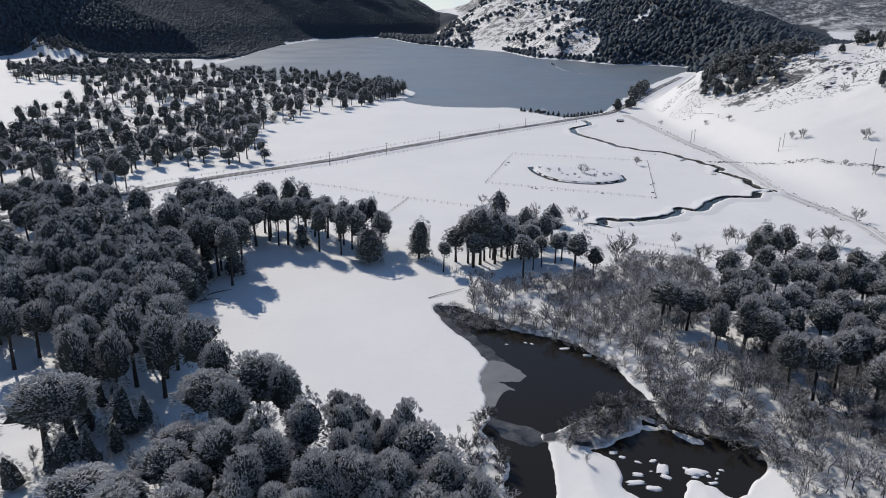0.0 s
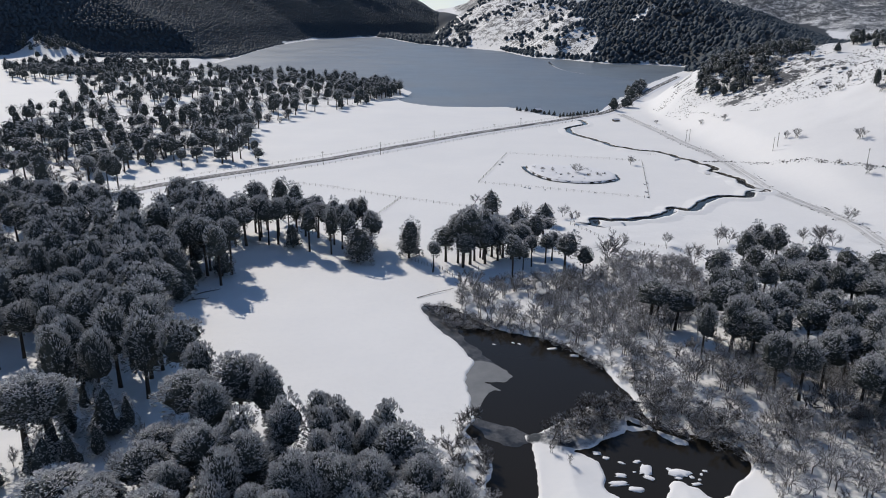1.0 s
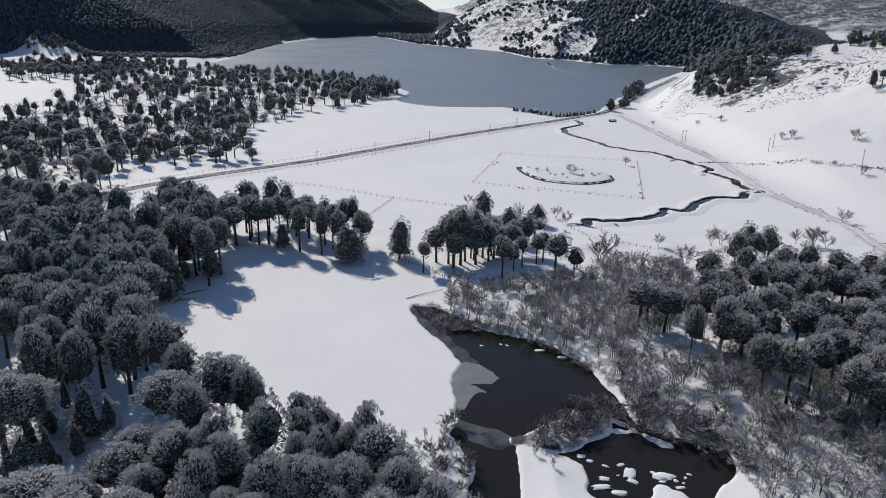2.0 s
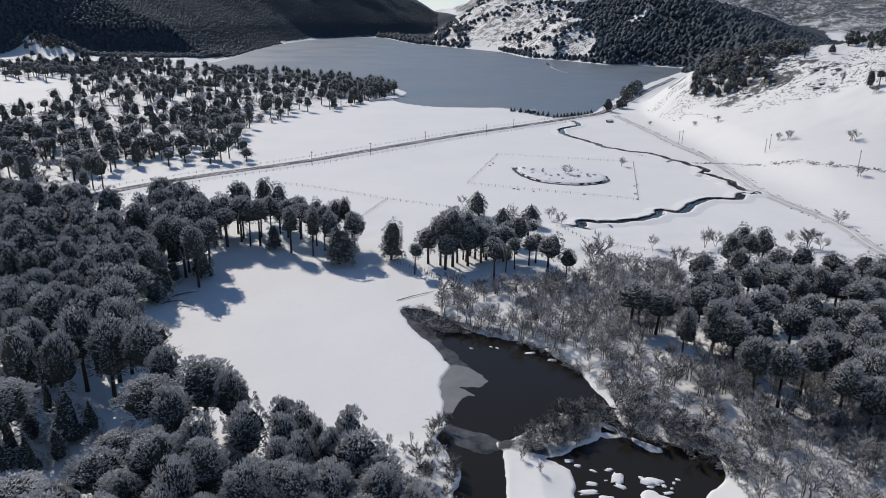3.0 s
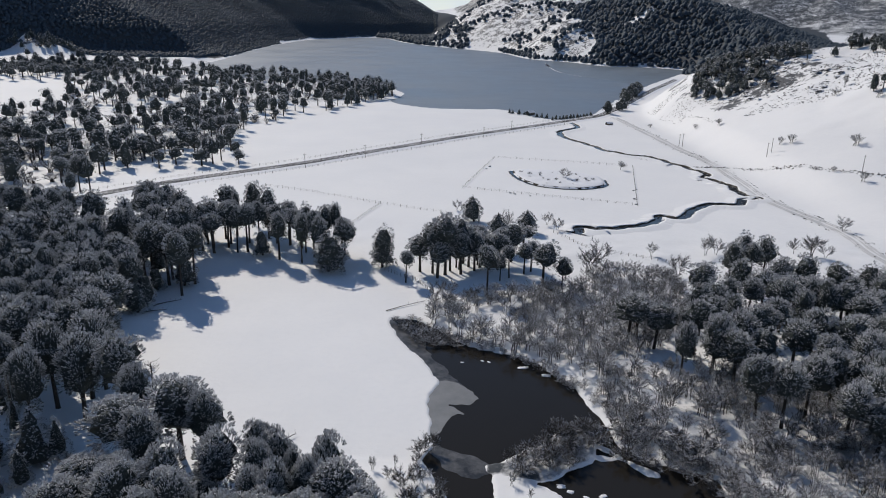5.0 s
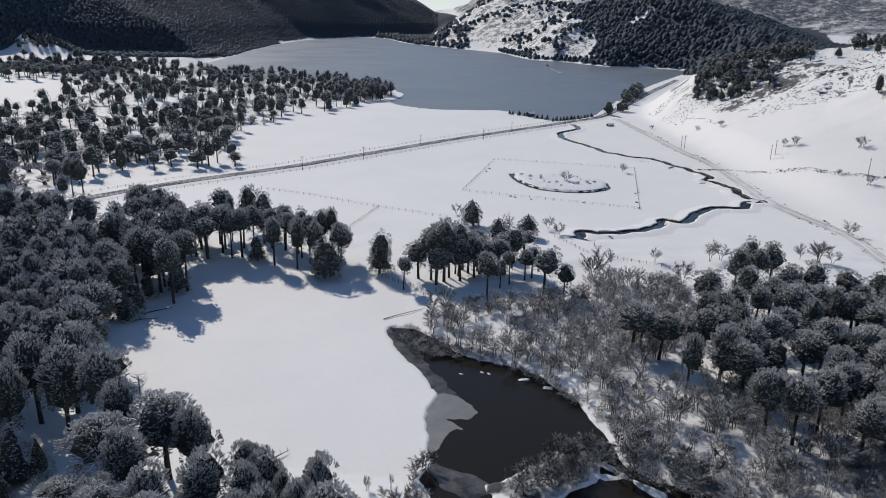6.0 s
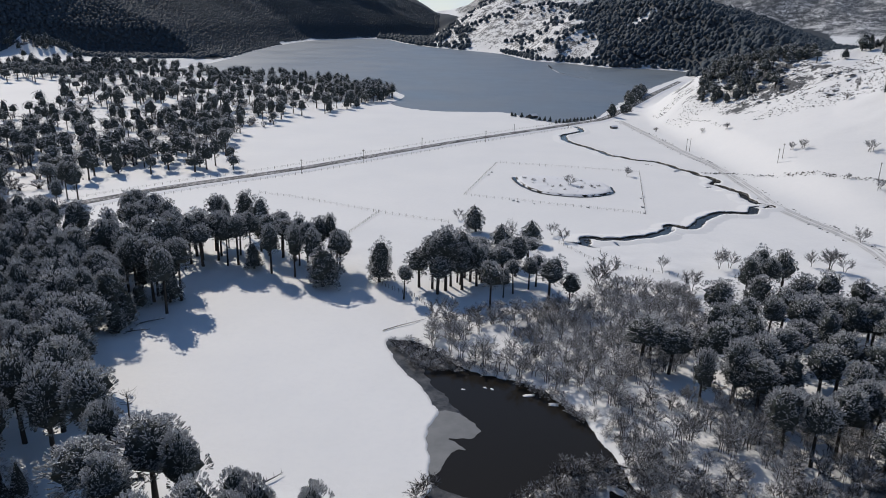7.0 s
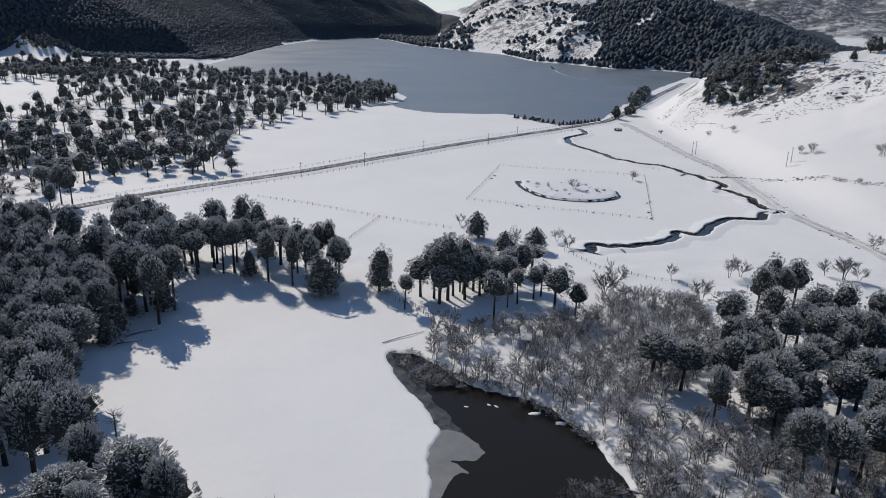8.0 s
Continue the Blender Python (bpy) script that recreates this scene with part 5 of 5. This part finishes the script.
def mound():
    verts, faces = [], []
    n = len(RING)
    c = RING.mean(0)
    rows = ((1.06, -0.1), (1.0, 0.75), (0.93, 1.0), (0.6, 0.9), (0.25, 1.0))
    for f, h in rows:
        for i, p in enumerate(RING):
            w = 1 + 0.018 * math.sin(i * 2.7) * (f > 0.9)
            verts.append((c[0] + (p[0] - c[0]) * f * w, c[1] + (p[1] - c[1]) * f * w, h + 0.12 * math.sin(i * 1.3)))
    verts.append((c[0], c[1], 1.0))
    for j in range(len(rows) - 1):
        for i in range(n):
            a, b = j * n + i, j * n + (i + 1) % n
            faces.append((a, b, b + n, a + n))
    last = (len(rows) - 1) * n
    for i in range(n):
        faces.append((last + i, last + (i + 1) % n, len(verts) - 1))
    me = mesh("mound", verts, faces, M_SNOW, True)
    if me.polygons[-1].normal.z < 0:
        me.flip_normals()
    return tagged(new("mound", me), "low snow-covered mound inside a ditch", "mound", kind="structure")


mound()
MOAT = rounded([(43, 394), (43.3, 386), (46.3, 373), (53.5, 360.3), (66, 354.8), (77.5, 355.6), (87.3, 363.6), (88.5, 377)], False, 6)
tagged(new("moat", ribbon("moat", MOAT, [(-0.8, 0.1), (0.8, 0.1)], M_POND, 0.35, 81)), "dark narrow ditch water round the mound", "water", kind="structure")
tagged(new("moat_edge", ribbon("moat_edge", MOAT, [(-1.3, 0.7), (-0.9, 0.04), (0.9, 0.04), (1.2, 0.12)], M_DARK_BANK, 0.3, 82)), "dark sides of the ditch", "bank", kind="structure")


# ---------------------------------------------------------------- rocks, tufts, floes, logs
def lump(rng, flat=0.7, rings=3, around=7, rough=0.6):
    """A rough rounded stone or snow lump about a metre across."""
    verts, faces = [], []
    for j in range(rings):
        u = -0.35 + 1.15 * j / (rings - 1) * 0.8
        c = math.sqrt(max(1 - u * u, 0.1))
        for k in range(around):
            w = 2 * math.pi * k / around + 0.4 * rng.random()
            q = c * (0.55 + rough * rng.random())
            verts.append((q * math.cos(w), q * math.sin(w), flat * (u + 0.2 * rng.random())))
    verts.append((0.2 * rng.random(), 0.1, flat * 0.85))
    for j in range(rings - 1):
        for k in range(around):
            a, b = j * around + k, j * around + (k + 1) % around
            faces.append((a, b, b + around, a + around))
    for k in range(around):
        faces.append(((rings - 1) * around + k, (rings - 1) * around + (k + 1) % around, len(verts) - 1))
    return verts, faces


lump_rng = np.random.default_rng(91)
rock_shapes = [mesh("rock_outcrop", *lump(lump_rng, 0.75, 4, 9), M_ROCK) for _ in range(4)]
floe_shapes = [mesh("ice_floe", *lump(lump_rng, 0.45, 4, 11, 0.95), M_SNOW, True) for _ in range(4)]
r9 = random.Random(92)
for x, y in scatter([(192, 585), (210, 606), (236, 580), (262, 540), (262, 500), (240, 480), (220, 512), (200, 550)], 46, 4.5, 93, (), lambda x, y: vnoise(x, y, 22, 46) > -0.3):
    ob = tagged(new("rock_outcrop", r9.choice(rock_shapes)), "dark craggy rock outcrop capped with snow", "rock", "rocks on the hill")
    s = r9.uniform(0.8, 2.2)
    ob.matrix_basis = pose(x, y, ground_z(x, y) + 0.1, r9.uniform(-10, 10), r9.uniform(-10, 10), r9.uniform(-30, 30)) @ Matrix.Diagonal((s * 1.7, s * 0.9, s * 0.75, 1))
for x, y, s in [(41, 118, 1.5), (41, 115.5, 1.0), (47, 117, 1.4), (48.5, 117.6, 0.6), (49, 116, 0.5), (40, 120.5, 0.6), (37, 120, 0.5), (35, 113.5, 1.1), (38, 112, 1.0), (36, 116, 0.9), (52, 118, 0.5), (49.3, 114, 0.8), (51, 117, 0.4),
                (45.5, 118.2, 0.5), (46.5, 115.6, 0.5), (50.2, 115.3, 0.4), (38.8, 117.2, 0.3), (34.4, 121.5, 0.6), (33, 123, 0.9), (20.5, 171.5, 0.5), (22, 171, 0.4), (15.5, 170.5, 0.35), (30, 168.5, 0.9), (25.5, 176.5, 1.0), (35, 164.8, 0.9)]:
    ob = tagged(new("ice_floe", r9.choice(floe_shapes)), "snow-covered lump of ice in dark water", "ice", "ice lumps in the pond")
    ob.matrix_basis = pose(x, y, -0.42, 0, 0, r9.uniform(0, 360)) @ Matrix.Diagonal((s * r9.uniform(0.8, 1.5), s * r9.uniform(0.5, 0.8), s * 0.55, 1))
for x, y in [(94, 328), (95.5, 338), (99, 355), (101, 358), (39, 344), (41, 342), (48, 339), (71, 335), (32, 405), (30, 398)]:
    ob = tagged(new("boulder", r9.choice(rock_shapes)), "small dark boulder half buried in snow", "rock", "boulders in the paddock")
    s = r9.uniform(0.5, 0.8)
    ob.matrix_basis = pose(x, y, ground_z(x, y) + 0.1, 0, 0, r9.uniform(0, 360)) @ Matrix.Diagonal((s, s, s, 1))


def tufts(name, spots, lo, hi, material, label, seed):
    r = np.random.default_rng(seed)
    z = height(np.array([s[0] for s in spots]), np.array([s[1] for s in spots]))[0]
    verts, faces = [], []
    for (x, y), g in zip(spots, z):
        s = lo + (hi - lo) * r.random() ** 2
        n = len(verts)
        k = 5
        for i in range(k):
            w = 2 * math.pi * (i + 0.6 * r.random()) / k
            q = s * (0.7 + 0.6 * r.random())
            verts.append((x + 1.8 * q * math.cos(w), y + 0.8 * q * math.sin(w), g - 0.1))
            verts.append((x + 0.9 * q * math.cos(w), y + 0.5 * q * math.sin(w), g + s * (0.5 + 0.5 * r.random())))
        for i in range(k):
            a, b = n + 2 * i, n + 2 * ((i + 1) % k)
            faces.append((a, b, b + 1, a + 1))
        faces.append(tuple(n + 2 * i + 1 for i in range(k)))
    return tagged(new(name, mesh(name, verts, faces, material)), label, "vegetation", kind="stuff")


def along(line, count, spread, seed):
    r = np.random.default_rng(seed)
    line = np.asarray(line)
    s = r.random(count) * (len(line) - 1)
    i = s.astype(int)
    p = line[i] + (s - i)[:, None] * (line[np.minimum(i + 1, len(line) - 1)] - line[i])
    return [tuple(q) for q in p + (r.random((count, 2)) - 0.5) * spread]


GULLY = [(148, 417), (166, 416), (180, 392), (188, 378), (196, 362), (204, 349), (214, 336)]
HEATH = [(172, 585), (176, 640), (200, 640), (236, 584), (300, 540), (306, 470), (262, 440), (230, 468), (192, 500), (178, 540)]
tufts("heath_tufts", wood_spots(12000, (172, 306, 440, 640), lambda x, y: (distance(np.array(HEATH, float), x, y) < 0) & (fbm(x, y, 30, 4, 47) > -0.32), 94, 1.35), 0.07, 0.46, M_HEATH, "dark heath tufts and stones on the snowy hill", 95)
tufts("bank_tufts", along(CREEK, 620, 5.4, 96) + along(TRACK + (3.5, 0), 230, 4.0, 97) + along(TRACK - (3.0, 0), 90, 3.0, 103) + along(np.array(GULLY, float), 420, 3.4, 98) + along(np.array([(118, 440), (146, 419), (166, 417)], float), 80, 3.0, 104) + along(np.array([(180, 588), (182, 560), (185, 533), (188, 508)], float), 60, 2.5, 101), 0.08, 0.42, M_HEATH, "dry grass tufts along creek and track", 99)
for off in (-2.6, -1.2, 1.0, 2.3):
    ln = TRACK
    t = np.gradient(ln, axis=0)
    t /= np.linalg.norm(t, axis=1)[:, None]
    tagged(new("track_rut", ribbon("track_rut", ln + off * np.column_stack([t[:, 1], -t[:, 0]]), [(-0.45, 0.15), (0.0, 0.18), (0.45, 0.15)], M_RUT, 0.9, 100 + int(10 * off))), "grey wheel rut of a snowy farm track", "track", kind="structure")


def log(x0, y0, x1, y1, r, label):
    d = np.array([x1 - x0, y1 - y0, 0.0])
    ln = np.linalg.norm(d)
    verts, faces = [], []
    pts = [np.array([0, 0, 0.0]), np.array([ln * 0.35, 0.15, 0.1]), np.array([ln * 0.7, -0.1, 0.15]), np.array([ln, 0.1, 0.05])]
    tube(verts, faces, pts, [r, r * 0.8, r * 0.55, 0], 7)
    for k in range(7):
        f = 0.3 + 0.1 * k
        p = np.array([ln * f, 0, 0.12])
        tube(verts, faces, [p, p + np.array([0.5, (-1) ** k * (0.7 + 0.2 * k % 0.6), 0.55])], [r * 0.35, 0], 4)
    ob = tagged(new("fallen_log", mesh("fallen_log", verts, faces, M_HEATH, True)), label, "log", "fallen logs")
    ob.matrix_basis = pose(x0, y0, max(ground_z(x0, y0), -0.3) + 0.2, 0, 0, math.degrees(math.atan2(d[1], d[0])))


# first log is added in place of the inlet's dark crack line
log(-5.5, 200, 6.5, 209, 0.13, "log standing in for the dark crack at the pond's inlet")
log(-70, 200, -64, 204, 0.18, "dark fallen log at the edge of the frozen pond")
log(-71, 194, -65, 196, 0.18, "dark fallen log at the edge of the frozen pond")
log(-22, 131, -17, 137, 0.2, "slim fallen trunk at the southern shore")
log(44, 143, 53, 137, 0.25, "slim fallen trunk across the stream bank")


def snag(x, y, high, wide):
    """A dead monkey puzzle tree with bare curved boughs."""
    r = np.random.default_rng(7)
    root = new("dead_tree")
    verts, faces = [], []
    tube(verts, faces, [np.array([0, 0, -0.3]), np.array([0.05, 0, high * 0.5]), np.array([0, 0.05, high])], [0.2, 0.15, 0.05], 7)
    part("trunk", mesh("trunk", verts, faces, M_BARK, True), root)
    verts, faces = [], []
    for k in range(26):
        z = high * (0.55 + 0.42 * r.random())
        w = k * 2.4
        o = np.array([math.cos(w), math.sin(w), 0])
        ln = wide * (0.6 + 0.5 * r.random())
        tube(verts, faces, [np.array([0, 0, z]), o * ln * 0.6 + (0, 0, z + 0.15 * ln), o * ln + (0, 0, z + 0.55 * ln)], [0.05, 0.04, 0])
    part("bough", mesh("bough", verts, faces, M_BARK), root)
    root.matrix_basis = pose(x, y, ground_z(x, y))
    return tagged(root, "dead bare monkey puzzle tree at the pond's edge", "tree")


snag(SNAG_A[0][0], SNAG_A[0][1], SNAG_A[0][2], 2.2)
